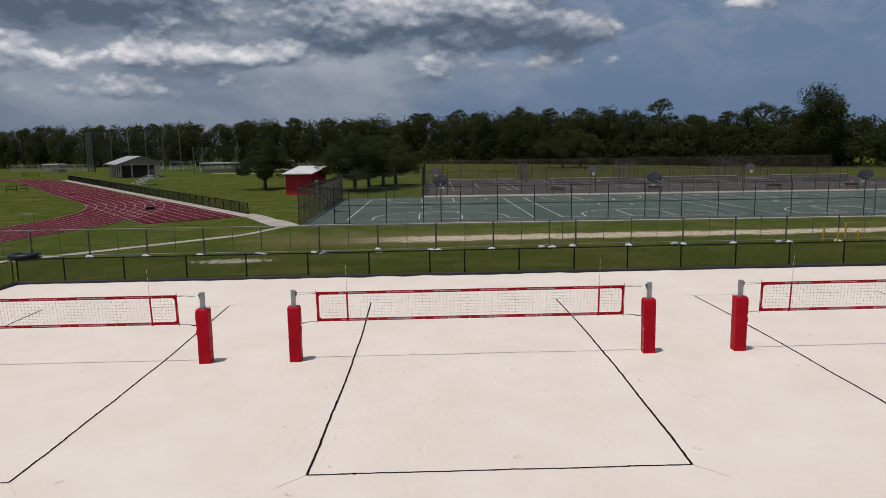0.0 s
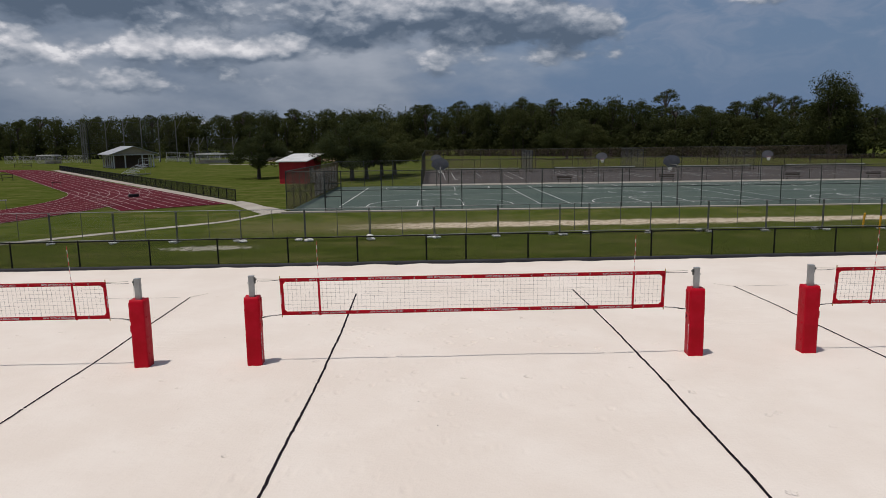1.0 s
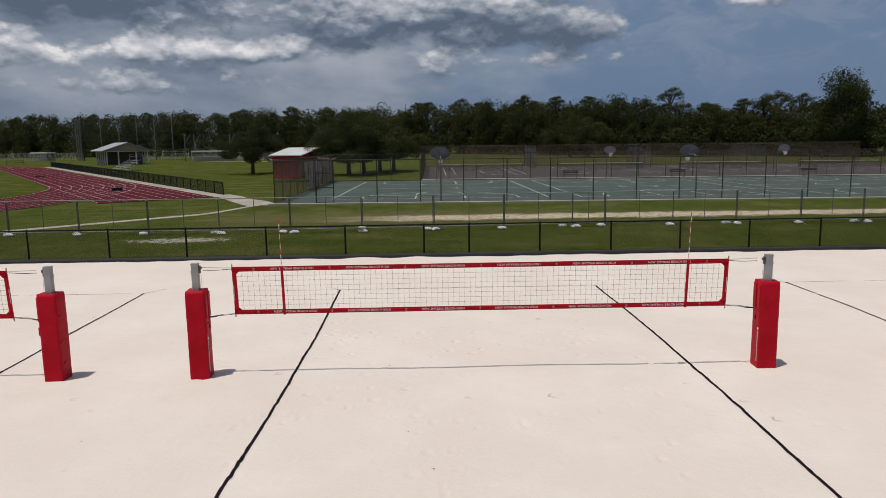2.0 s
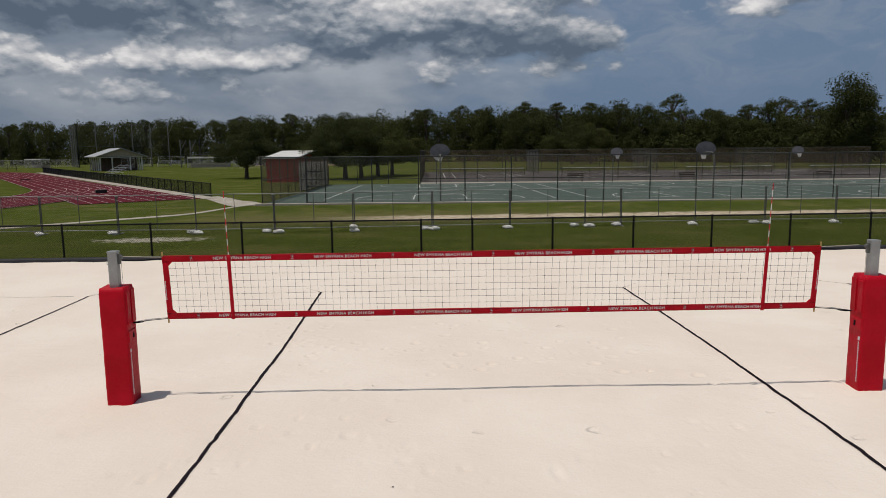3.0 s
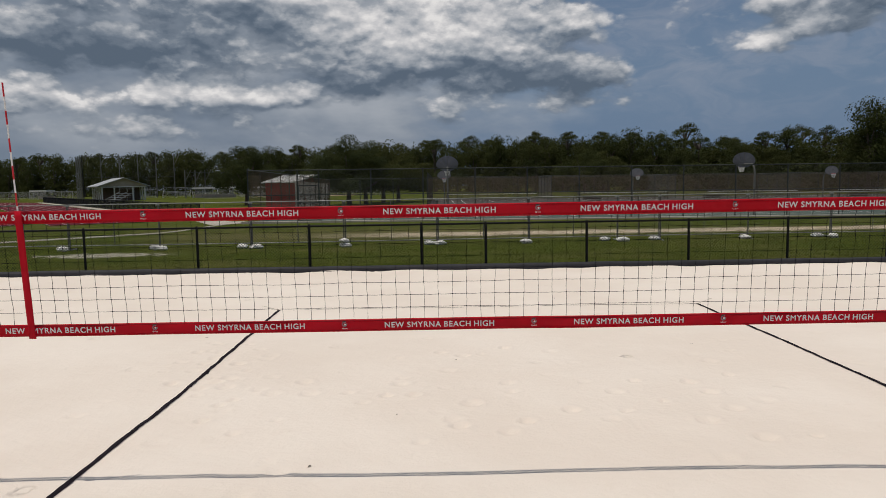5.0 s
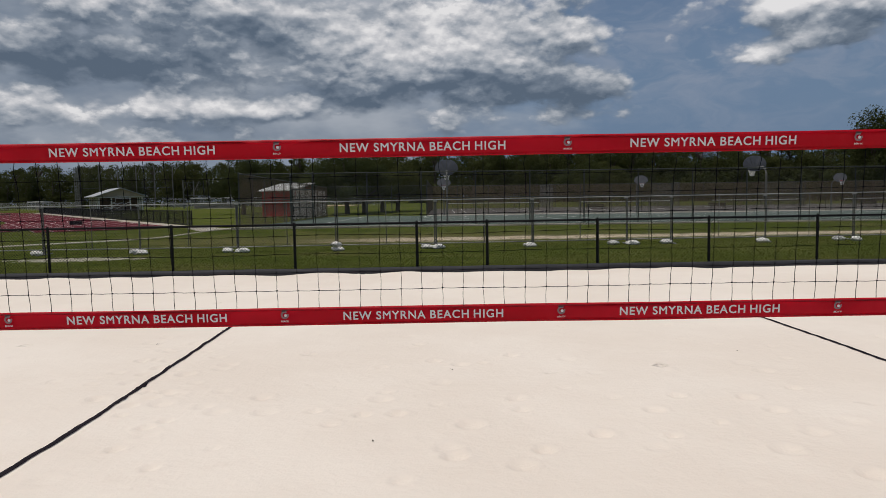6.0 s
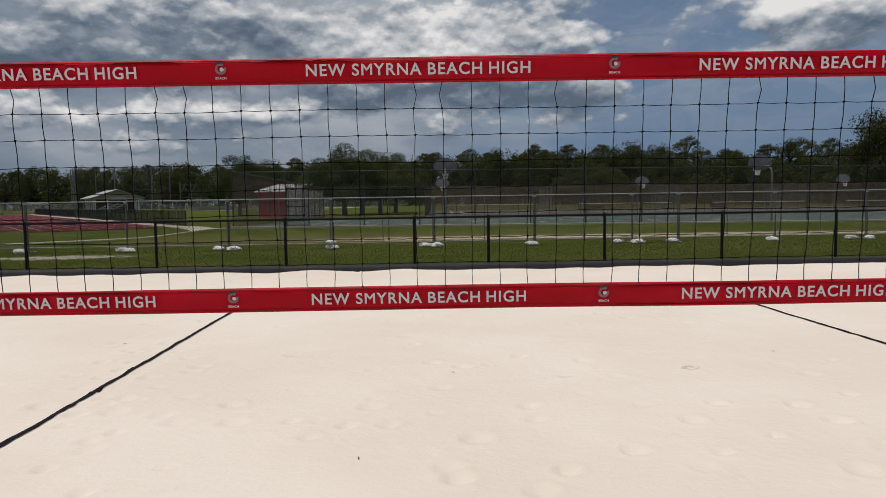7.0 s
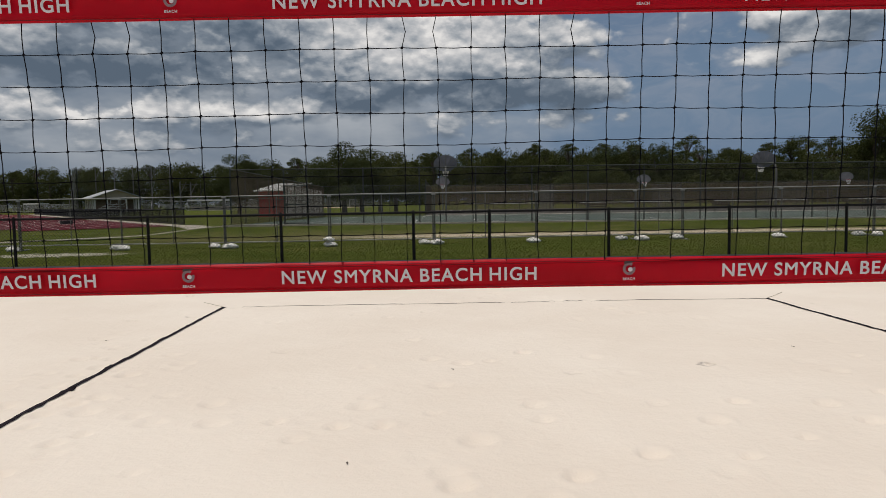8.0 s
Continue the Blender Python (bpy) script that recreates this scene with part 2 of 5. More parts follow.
def build_concrete(n, p):
    big, _ = n.noise(p, 0.4, 5.0, 0.65)
    fine, _ = n.noise(p, 12.0, 5.0, 0.7)
    col = n.mix(n.smooth(big, 0.3, 0.7), (0.3, 0.27, 0.225), (0.42, 0.385, 0.33))
    col = n.mix(n.smooth(fine, 0.5, 0.8, 0.0, 0.4), col, (0.24, 0.22, 0.185))
    return col, fine, 0.003


def build_leaf(n, p):
    pick = n.add("ShaderNodeNewGeometry").outputs["Random Per Island"]
    tree = n.add("ShaderNodeObjectInfo").outputs["Random"]
    big, _ = n.noise(p, 0.14, 3.0, 0.6)
    col = n.mix(pick, (0.036, 0.045, 0.018), (0.05, 0.06, 0.022))
    col = n.mix(n.smooth(big, 0.42, 0.68, 0.0, 0.6), col, (0.062, 0.063, 0.024))
    col = n.mix(n.smooth(tree, 0.0, 0.4, 0.6, 0.0), col, (0.03, 0.042, 0.021))
    col = n.mix(n.smooth(tree, 0.6, 1.0, 0.0, 0.6), col, (0.068, 0.07, 0.024))
    return col, None, 0


def build_red(n, p, k=1.0):
    big, _ = n.noise(p, 2.2, 4.0, 0.6)
    fold, _ = n.noise(n.xyz(0.0, 0.0, n.split(p)[2]), 3.0, 3.0, 0.5)
    weave, _ = n.noise(p, 220.0, 2.0, 0.6)
    col = n.mix(n.smooth(big, 0.3, 0.7), (0.38 * k, 0.002, 0.01 * k), (0.47 * k, 0.004, 0.018 * k))
    h = n.math("ADD", n.math("MULTIPLY", big, 3.0), n.math("MULTIPLY_ADD", fold, 2.0, n.math("MULTIPLY", weave, 0.06)))
    return col, h, 0.012


def build_shed(n, p):
    z = n.split(p)[2]
    big, _ = n.noise(p, 0.9, 5.0, 0.65)
    fine, _ = n.noise(p, 22.0, 4.0, 0.7)
    col = n.mix(n.smooth(big, 0.3, 0.7), (0.34, 0.012, 0.018), (0.43, 0.022, 0.026))
    return col, fine, 0.004


SAND = surface("sand", build_sand, 0.95, spec=0.1)
GRASS = surface("grass", build_ground, 1.0, spec=0.0)
COURT = surface("court paint", build_court, 0.85, spec=0.22)
TENNIS = surface("worn asphalt", build_tennis, 0.9, spec=0.2)
TRACK = surface("track rubber", build_track, 0.95, spec=0.05)
CONCRETE = surface("concrete", build_concrete, 0.9, spec=0.2)

RED = surface("red vinyl", build_red, 0.5, spec=0.12)
SHED_RED = surface("red siding", build_shed, 0.7)
WHITE_LINE = plain("white line paint", (0.62, 0.62, 0.59), 0.8, vary=0.3, scale=1.5, fine=20.0)
TRACK_LINE = plain("track line paint", (0.42, 0.36, 0.35), 0.8, vary=0.2, scale=1.0, fine=20.0)
LETTER = plain("white print", (0.66, 0.62, 0.65), 0.55, vary=0.06, scale=20.0)
PRINT_GREY = plain("grey print", (0.24, 0.15, 0.17), 0.55, vary=0.2, scale=60.0)
STITCH = plain("dark red thread", (0.16, 0.002, 0.008), 0.8, vary=0.2, scale=80.0)
PRINT_DARK = plain("dark print", (0.06, 0.03, 0.035), 0.55, vary=0.2, scale=60.0)
BLACK_WEB = plain("black webbing", (0.012, 0.008, 0.011), 0.85, vary=0.4, scale=8.0, fine=120.0, spec=0.1)
CORD = plain("black cord", (0.006, 0.006, 0.008), 0.85, vary=0.3, scale=30.0, spec=0.08)
PALE_CORD = plain("pale cord", (0.42, 0.39, 0.31), 0.8, vary=0.25, scale=40.0)
GREY_POST = plain("grey anodised post", (0.33, 0.34, 0.34), 0.42, 0.55, vary=0.15, scale=3.0, fine=80.0)
STEEL = plain("galvanised steel", (0.27, 0.275, 0.265), 0.55, 0.25, vary=0.2, scale=2.0, fine=50.0)
DULL_STEEL = plain("weathered galvanised steel", (0.115, 0.115, 0.108), 0.65, 0.15, vary=0.25, scale=2.0, fine=50.0)
GREEN_POST = plain("dark green fence paint", (0.032, 0.038, 0.034), 0.55, vary=0.3, scale=2.0)
BLACK_POST = plain("black powder coat", (0.008, 0.008, 0.009), 0.6, vary=0.3, scale=3.0, spec=0.12)
BLACK_RUBBER = plain("black rubber edge", (0.018, 0.018, 0.022), 0.7, vary=0.4, scale=2.0, fine=30.0, depth=0.004)
BAG = plain("white woven bag", (0.68, 0.67, 0.64), 0.7, vary=0.12, scale=5.0, fine=90.0, depth=0.004)
DOWEL = plain("wooden dowel", (0.42, 0.28, 0.1), 0.6, vary=0.2, scale=30.0)
ANT_RED = plain("red fibreglass", (0.55, 0.02, 0.03), 0.4, vary=0.1)
ANT_WHITE = plain("white fibreglass", (0.75, 0.74, 0.72), 0.4, vary=0.06)
WHITE_METAL = plain("white roof metal", (0.62, 0.62, 0.6), 0.5, 0.0, vary=0.12, scale=1.0)
ROOF_GREY = plain("grey roof metal", (0.36, 0.37, 0.38), 0.5, 0.2, vary=0.15, scale=1.0)
TAN_WALL = plain("tan wall", (0.42, 0.35, 0.28), 0.85, vary=0.15, scale=0.8)
WHITE_PAINT = plain("white paint", (0.6, 0.59, 0.56), 0.6, vary=0.1, scale=2.0)
ALUMINIUM = plain("aluminium", (0.45, 0.46, 0.47), 0.45, 0.5, vary=0.15)
YELLOW = plain("yellow paint", (0.62, 0.32, 0.015), 0.5, vary=0.15, scale=4.0)
BARK = plain("bark", (0.07, 0.055, 0.042), 0.9, vary=0.4, scale=3.0, fine=25.0, depth=0.02)
BOARD = plain("aged backboard", (0.115, 0.12, 0.145), 0.55, vary=0.25, scale=2.0)
# Paler than the board's back: the lit side is put into this colour.
BOARD_FACE = plain("faded board paint", (0.17, 0.165, 0.175), 0.6, vary=0.2, scale=2.0)
BRICK = plain("brown brick wall", (0.12, 0.08, 0.062), 0.9, vary=0.25, scale=1.5, fine=12.0)
BROWN_WOOD = plain("brown bench wood", (0.06, 0.042, 0.032), 0.8, vary=0.3, scale=4.0)


def thin_sheet(mat, colour, share):
    """Lets a share of the light through the surface."""
    tree = mat.node_tree
    bsdf = next(k for k in tree.nodes if k.type == "BSDF_PRINCIPLED")
    thin = tree.nodes.new("ShaderNodeBsdfTranslucent")
    thin.inputs[0].default_value = (*colour, 1)
    both = tree.nodes.new("ShaderNodeMixShader")
    both.inputs[0].default_value = share
    tree.links.new(bsdf.outputs[0], both.inputs[1])
    tree.links.new(thin.outputs[0], both.inputs[2])
    out = next(k for k in tree.nodes if k.type == "OUTPUT_MATERIAL")
    tree.links.new(both.outputs[0], out.inputs[0])
    return mat


def cloth(name, colour):
    mat = surface(name, lambda n, p: (n.mix(n.smooth(n.noise(p, 0.8, 4.0, 0.6)[0], 0.3, 0.7), tuple(c * 0.8 for c in colour), colour), None, 0), 0.9)
    return thin_sheet(mat, colour, 0.5)


BLADE = thin_sheet(plain("grass blades", (0.12, 0.14, 0.03), 0.9, vary=0.3, scale=0.9, fine=14.0, spec=0.05), (0.17, 0.19, 0.04), 0.5)
BAND_RED = thin_sheet(surface("red band fabric", lambda n, p: build_red(n, p, 1.32), 0.45, spec=0.2), (0.7, 0.005, 0.022), 0.3)
LEAF = thin_sheet(surface("leaves", build_leaf, 0.85, spec=0.06), (0.075, 0.085, 0.022), 0.35)
SCREEN = cloth("pale fence screen", (0.58, 0.55, 0.51))
VEIL = plain("brown wind screen", (0.11, 0.082, 0.056), 0.9, vary=0.2, scale=0.3)
CLAY = plain("infield clay", (0.46, 0.32, 0.2), 0.95, vary=0.12, scale=0.3)
TYRE = plain("black plastic", (0.012, 0.012, 0.013), 0.5, vary=0.3)


# ---------- building helpers ----------
class Geo:
    """Collects faces for one mesh."""

    def __init__(self):
        self.v, self.f = [], []

    def quad(self, *pts):
        k = len(self.v)
        self.v.extend(tuple(p) for p in pts)
        self.f.append(tuple(range(k, k + len(pts))))

    def box(self, x0, y0, z0, x1, y1, z1, m=None):
        k = len(self.v)
        pts = [Vector((x, y, z)) for z in (z0, z1) for y in (y0, y1) for x in (x0, x1)]
        self.v.extend(tuple(m @ p if m else p) for p in pts)
        for a, b, c, d in ((0, 2, 3, 1), (4, 5, 7, 6), (0, 1, 5, 4), (2, 6, 7, 3), (0, 4, 6, 2), (1, 3, 7, 5)):
            self.f.append((k + a, k + b, k + c, k + d))

    def tube(self, path, r, sides=6, caps=True):
        """A round bar along a list of points; r is one radius or one for each point."""
        path = [Vector(p) for p in path]
        k, n = len(self.v), len(path)
        radii = r if isinstance(r, (list, tuple)) else [r] * n
        for i, p in enumerate(path):
            d = (path[min(i + 1, n - 1)] - path[max(i - 1, 0)]).normalized()
            a = d.cross(Vector((0, 0, 1)) if abs(d.z) < 0.9 else Vector((1, 0, 0))).normalized()
            b = d.cross(a)
            for s in range(sides):
                t = 2 * math.pi * (s + 0.5) / sides
                self.v.append(tuple(p + (a * math.cos(t) + b * math.sin(t)) * radii[i]))
        for i in range(n - 1):
            for s in range(sides):
                q = (s + 1) % sides
                self.f.append((k + i * sides + s, k + i * sides + q, k + (i + 1) * sides + q, k + (i + 1) * sides + s))
        if caps:
            self.f.append(tuple(k + s for s in range(sides))[::-1])
            self.f.append(tuple(k + (n - 1) * sides + s for s in range(sides)))

    def ribbon(self, path, w, z=None, thick=0.0):
        """A flat strip of width w along points on the ground."""
        path = [Vector(p) for p in path]
        k, n = len(self.v), len(path)
        for i, p in enumerate(path):
            d = path[min(i + 1, n - 1)] - path[max(i - 1, 0)]
            s = Vector((-d.y, d.x, 0)).normalized() * (w / 2)
            for q in (p + s, p - s):
                h = q.z if z is None else z(q.x, q.y)
                self.v.append((q.x, q.y, h + thick))
        for i in range(n - 1):
            a = k + 2 * i
            self.f.append((a, a + 1, a + 3, a + 2))

    def mesh(self, name, mat, smooth=False):
        me = bpy.data.meshes.new(name)
        me.from_pydata(self.v, [], self.f)
        me.materials.append(mat)
        if smooth:
            me.polygons.foreach_set("use_smooth", [True] * len(me.polygons))
        me.update()
        return me


def part(name, geo, mat, parent, label="", smooth=False, bevel=0.0):
    ob = new(name, geo.mesh(name, mat, smooth) if isinstance(geo, Geo) else geo)
    ob.parent = parent
    if bevel:
        mod = ob.modifiers.new("bevel", "BEVEL")
        mod.width, mod.segments, mod.limit_method = bevel, 2, "ANGLE"
    if label:
        tagged(ob, label)
    return ob


def thing(name, m, label, category, group="", kind=""):
    ob = new(name)
    ob.matrix_world = m
    return tagged(ob, label, category, group, kind)


def piece(name, geo, mat, label, category, kind="structure", smooth=False):
    return tagged(new(name, geo.mesh(name, mat, smooth)), label, category, "", kind)


def weave(geo, x0, x1, z0, z1, cell, r, y=0.0, m=None):
    """Chain link: crossing slanted wires over a rectangle."""
    h = z1 - z0
    for sign in (1, -1):
        k = x0 - h
        while k < x1 + h:
            a, b = (k, z0), (k + sign * h, z1)
            (ax, az), (bx, bz) = a, b
            if ax > bx:
                (ax, az), (bx, bz) = (bx, bz), (ax, az)
            if bx > x0 and ax < x1:
                if ax < x0:
                    az += (bz - az) * (x0 - ax) / (bx - ax)
                    ax = x0
                if bx > x1:
                    bz = az + (bz - az) * (x1 - ax) / (bx - ax)
                    bx = x1
                i = len(geo.v)
                for px, pz in ((ax, az), (bx, bz)):
                    for oy, oz in ((-r, -r), (r, -r), (0, r)):
                        p = Vector((px, y + oy + sign * r * 0.6, pz + oz))
                        geo.v.append(tuple(m @ p if m else p))
                for s in range(3):
                    q = (s + 1) % 3
                    geo.f.append((i + s, i + q, i + 3 + q, i + 3 + s))
            k += cell
    return geo


def rng(seed):
    return random.Random(seed)


# ---------- ground ----------
def step(a, b, x):
    t = max(0.0, min(1.0, (x - a) / (b - a)))
    return t * t * (3 - 2 * t)


def ground_z(x, y):
    """The turf falls away to the east and rises in a low bank before the ball courts."""
    if -22.9 < x < 40 and -42 < y < 14.1:
        return -0.35
    bank = 0.33 * step(30.5, 35.5, y) * max(0.0, min(1.0, (69.4 - y) / 33.4)) * step(-17, -12.6, x)
    return -0.04 - 0.0045 * max(0.0, min(x, 200) + 6) * step(24, 40, y) + bank


def make_ground():
    geo = Geo()
    xs = [-2500, -900, -400, -200, -120, -80, -50, -30, -23.0, -22.7, -18, -17, -16, -15, -14, -13.3, -12.6, -12, -6, 0, 6, 12, 20, 30, 39.8, 40.2, 45, 60, 80, 120, 200, 400, 900, 2500]
    ys = [-2500, -600, -150, -42.2, -41.8, 0, 14.05, 14.25, 20, 24, 26, 28, 30, 30.5, 31.5, 32.5, 33.5, 34.5, 35.5, 38, 40, 45, 60, 69.4, 72, 90, 140, 220, 400, 900, 2600]
    for y in ys:
        for x in xs:
            geo.v.append((x, y, ground_z(x, y)))
    w = len(xs)
    for j in range(len(ys) - 1):
        for i in range(w - 1):
            a = j * w + i
            geo.f.append((a, a + 1, a + w + 1, a + w))
    piece("ground", geo, GRASS, "mown green turf with worn and sandy patches", "grass", smooth=True)


make_ground()

SAND_X0, SAND_X1, SAND_Y0, SAND_Y1 = -22.8, 40.0, -42.0, 14.12


def footprints():
    r = rng(5)
    cells = {}

    def dent(x, y, s, d):
        cells.setdefault((int(x // 1), int(y // 1)), []).append((x, y, s, d))
    for _ in range(64):
        x, y, a = r.uniform(-9, 9), r.uniform(-8, 12), r.uniform(0, 6.3)
        for k in range(r.randint(2, 9)):
            side = 0.12 if k % 2 else -0.12
            dent(x - math.sin(a) * side + r.gauss(0, 0.05), y + math.cos(a) * side + r.gauss(0, 0.05), r.uniform(0.05, 0.1), r.uniform(0.008, 0.02))
            x, y, a = x + math.cos(a) * r.uniform(0.4, 0.75), y + math.sin(a) * r.uniform(0.4, 0.75), a + r.gauss(0, 0.25)
    for x, y, a, k in ((-3.0, 1.2, 1.9, 10), (-3.3, 2.3, 2.1, 9), (0.0, 1.6, 0.2, 4), (-1.2, 1.1, 0.3, 3), (1.0, 2.5, 0.4, 3), (-1.4, 4.2, 0.2, 5), (-5.2, -3.0, 0.7, 9), (0.4, -2.6, 0.1, 7)):
        for i in range(k):
            side = 0.13 if i % 2 else -0.13
            dent(x - math.sin(a) * side + r.gauss(0, 0.05), y + math.cos(a) * side + r.gauss(0, 0.05), r.uniform(0.05, 0.085), r.uniform(0.01, 0.022))
            x, y, a = x + math.cos(a) * 0.5, y + math.sin(a) * 0.5, a + r.gauss(0, 0.2)
    for _ in range(420):
        dent(r.uniform(-9, 9), r.uniform(-9, 13), r.uniform(0.04, 0.1), r.uniform(-0.006, 0.014))
    return cells


PRINTS = footprints()


def sand_z(x, y):
    h = 0.016 * noise.noise((x * 0.45, y * 0.45, 0)) + 0.006 * noise.noise((x * 1.9, y * 1.9, 4)) + 0.003 * noise.noise((x * 5.5, y * 5.5, 8))
    cx, cy = int(x // 1), int(y // 1)
    for i in (cx - 1, cx, cx + 1):
        for j in (cy - 1, cy, cy + 1):
            for px, py, s, d in PRINTS.get((i, j), ()):
                q = ((x - px) ** 2 + (y - py) ** 2) / (s * s)
                if q < 6:
                    h += 1.5 * d * (-math.exp(-q * q) + 0.35 * math.exp(-(q - 2.2) ** 2))
    # the sand heaps up unevenly against the rubber edge
    return h + 0.05 * step(13.2, 14.0, y) * noise.noise((x * 0.9, 3, 0))


def spaced(stops):
    out = []
    for a, b, d in stops:
        k = max(1, round((b - a) / d))
        out += [a + (b - a) * i / k for i in range(k)]
    return out + [stops[-1][1]]


def make_sand():
    xs = spaced([(SAND_X0, -12, 0.4), (-12, -6.5, 0.16), (-6.5, -4.6, 0.065), (-4.6, 3.4, 0.034), (3.4, 5.5, 0.065), (5.5, 12, 0.2), (12, SAND_X1, 0.6)])
    ys = spaced([(SAND_Y0, -9, 0.8), (-9, -5, 0.11), (-5, -1, 0.075), (-1, 0.7, 0.065), (0.7, 5.5, 0.034), (5.5, 9.5, 0.065), (9.5, SAND_Y1, 0.15)])
    geo = Geo()
    geo.v = [(x, y, sand_z(x, y)) for y in ys for x in xs]
    w = len(xs)
    geo.f = [(j * w + i, j * w + i + 1, (j + 1) * w + i + 1, (j + 1) * w + i) for j in range(len(ys) - 1) for i in range(w - 1)]
    piece("sand_ground", geo, SAND, "pale raked beach sand with faint footprints", "sand", smooth=True)


make_sand()


def slab(name, corners, z0, z1, mat, label, category, m=None):
    """A flat slab over a convex outline."""
    geo = Geo()
    top = [Vector((x, y, z1)) for x, y in corners]
    low = [Vector((x, y, z0)) for x, y in corners]
    if m:
        top, low = [m @ p for p in top], [m @ p for p in low]
    geo.quad(*top)
    for i in range(len(top)):
        j = (i + 1) % len(top)
        geo.quad(low[i], low[j], top[j], top[i])
    return piece(name, geo, mat, label, category)


# ---------- chain link fences ----------
def chain_fence(name, m, posts, height, label, post_r=0.03, post_mat=GREEN_POST, wire_mat=GREEN_POST, cell=0.12, wire=0.004, rails=(), top=True, low=0.03, group=""):
    """A fence along its own x axis with a post at each given place."""
    f = thing(name, m, label, "fence", group, "structure")
    x0, x1 = posts[0], posts[-1]
    shared = Geo()
    shared.tube([(0, 0, -0.1), (0, 0, height + 0.03)], post_r, 6)
    shared.tube([(0, 0, height + 0.03), (0, 0, height + 0.06)], [post_r * 1.15, post_r * 0.4], 6)
    post = shared.mesh("post", post_mat)
    for x in posts:
        part("post", post, post_mat, f).location = (x, 0, 0)
    for i, z in enumerate(([height] if top else []) + list(rails)):
        g = Geo()
        g.tube([(x0, 0, z), (x1, 0, z)], post_r * (0.75 if i == 0 else 0.6), 6)
        part("rail", g, post_mat, f)
    part("chain_link", weave(Geo(), x0, x1, low, height, cell, wire, -post_r), wire_mat, f)
    return f


# low black fence along the far edge of the sand
NEAR_POSTS = [-22.8, -20.4, -17.32, -14.1, -11.0, -7.8, -4.62, -1.45, 0.37, 3.23, 6.12, 8.93, 11.75, 14.65, 17.5, 20.4, 23.3, 26.2, 29.1, 32, 35, 38, 40]
chain_fence("low_fence", pose(0, 14.55, 0), NEAR_POSTS, 1.24, "low black chain link fence beside pale sand", 0.038, BLACK_POST, BLACK_POST, 0.085, 0.0042, low=0.08)
chain_fence("low_fence", pose(-22.85, 14.5, 0, 0, 0, -90), [0.3, 3.2, 6.1, 9, 12, 15, 18, 21, 24, 27, 30], 1.24, "low black chain link fence beside pale sand", 0.026, BLACK_POST, BLACK_POST, 0.12, 0.0035, low=0.1)


def make_edge():
    for name, a, b in (("sand_edge", (-22.95, 14.12), (40, 14.12)), ("sand_edge", (-22.82, 14.3), (-22.82, -30))):
        geo = Geo()
        k = 160
        d = Vector((b[0] - a[0], b[1] - a[1], 0)) / k
        s = Vector((-d.y, d.x, 0)).normalized() * 0.05
        for i in range(k + 1):
            p = Vector((*a, 0)) + d * i
            w = 0.012 * noise.noise((p.x * 1.3, p.y * 1.3, 2))
            for q, z in ((p - s, -0.05), (p - s * 1.1, 0.08 + w), (p - s * 0.5, 0.115 + w), (p + s * 3.6, 0.125 + w), (p + s * 4, -0.05)):
                geo.v.append((q.x, q.y, z))
        for i in range(k):
            for j in range(4):
                a0 = i * 5 + j
                geo.f.append((a0, a0 + 1, a0 + 6, a0 + 5))
        piece(name, geo, BLACK_RUBBER, "black rubber edging holding back the sand", "edging", smooth=True)


make_edge()


# ---------- lines on the sand ----------
def court_lines(cx, seed):
    r = rng(seed)
    t = thing("court_line", pose(cx, 0, 0), "black webbing boundary line lying on pale sand", "court line", "boundary lines of the sand courts")

    def run(name, a, b, w, buried):
        k = int(max(abs(a[0] - b[0]), abs(a[1] - b[1])) / 0.05)
        geo = Geo()
        pts = []
        dx, dy = b[0] - a[0], b[1] - a[1]
        size = math.hypot(dx, dy)
        for i in range(k + 1):
            s = i / k
            wob = 0.012 * noise.noise((s * 40, seed * 3.1, len(name))) + 0.025 * noise.noise((s * 7, seed * 1.7, len(name) + 5))
            wob *= min(1, 8 * s, 8 * (1 - s))
            x, y = a[0] + dx * s - dy / size * wob, a[1] + dy * s + dx / size * wob
            pts.append((x + (0.12 * math.sin(math.pi * s) if dx == 0 else 0), y, 0))

        def lift(x, y):
            h = sand_z(x + cx, y) + 0.006
            if buried:
                h += 0.008 * noise.noise((x * 0.9, y, seed)) - buried
            return h + 0.004 * noise.noise((x * 3, y * 3, 1))
        geo.ribbon(pts, w, lift)
        for i, (x, y, z) in enumerate(geo.v):
            fray = 0.008 * noise.noise((x * 6 + i % 2 * 9, y * 6, seed)) + 0.005 * noise.noise((x * 19, y * 19, i % 2 * 5.0))
            geo.v[i] = (x + (fray if dx == 0 else 0), y + (fray if dx else 0), z)
        part(name, geo, BLACK_WEB, t)
    run("side_line", (-4, -8), (-4, 8), 0.056, 0)
    run("side_line", (4, -8), (4, 8), 0.056, 0)
    run("end_line", (-4, -8), (4, -8), 0.048, 0)
    run("end_line", (-4, 8), (4, 8), 0.022, 0.0035)
    for x in (-4, 4):
        for y in (-8, 8):
            g = Geo()
            ex, ey = x * 1.13 + r.uniform(-0.05, 0.05), y * 1.07
            g.tube([(x + (ex - x) * s, y + (ey - y) * s, sand_z(x + cx + (ex - x) * s, y + (ey - y) * s) + 0.004) for s in (0, 0.2, 0.4, 0.6, 0.8, 1)], 0.004, 4)
            part("anchor_cord", g, PALE_CORD, t)
    return t


# ---------- volleyball net systems ----------
NET_L, NET_R, TOP, LOW = -4.87, 4.87, 2.195, 1.222
BAND = 0.096


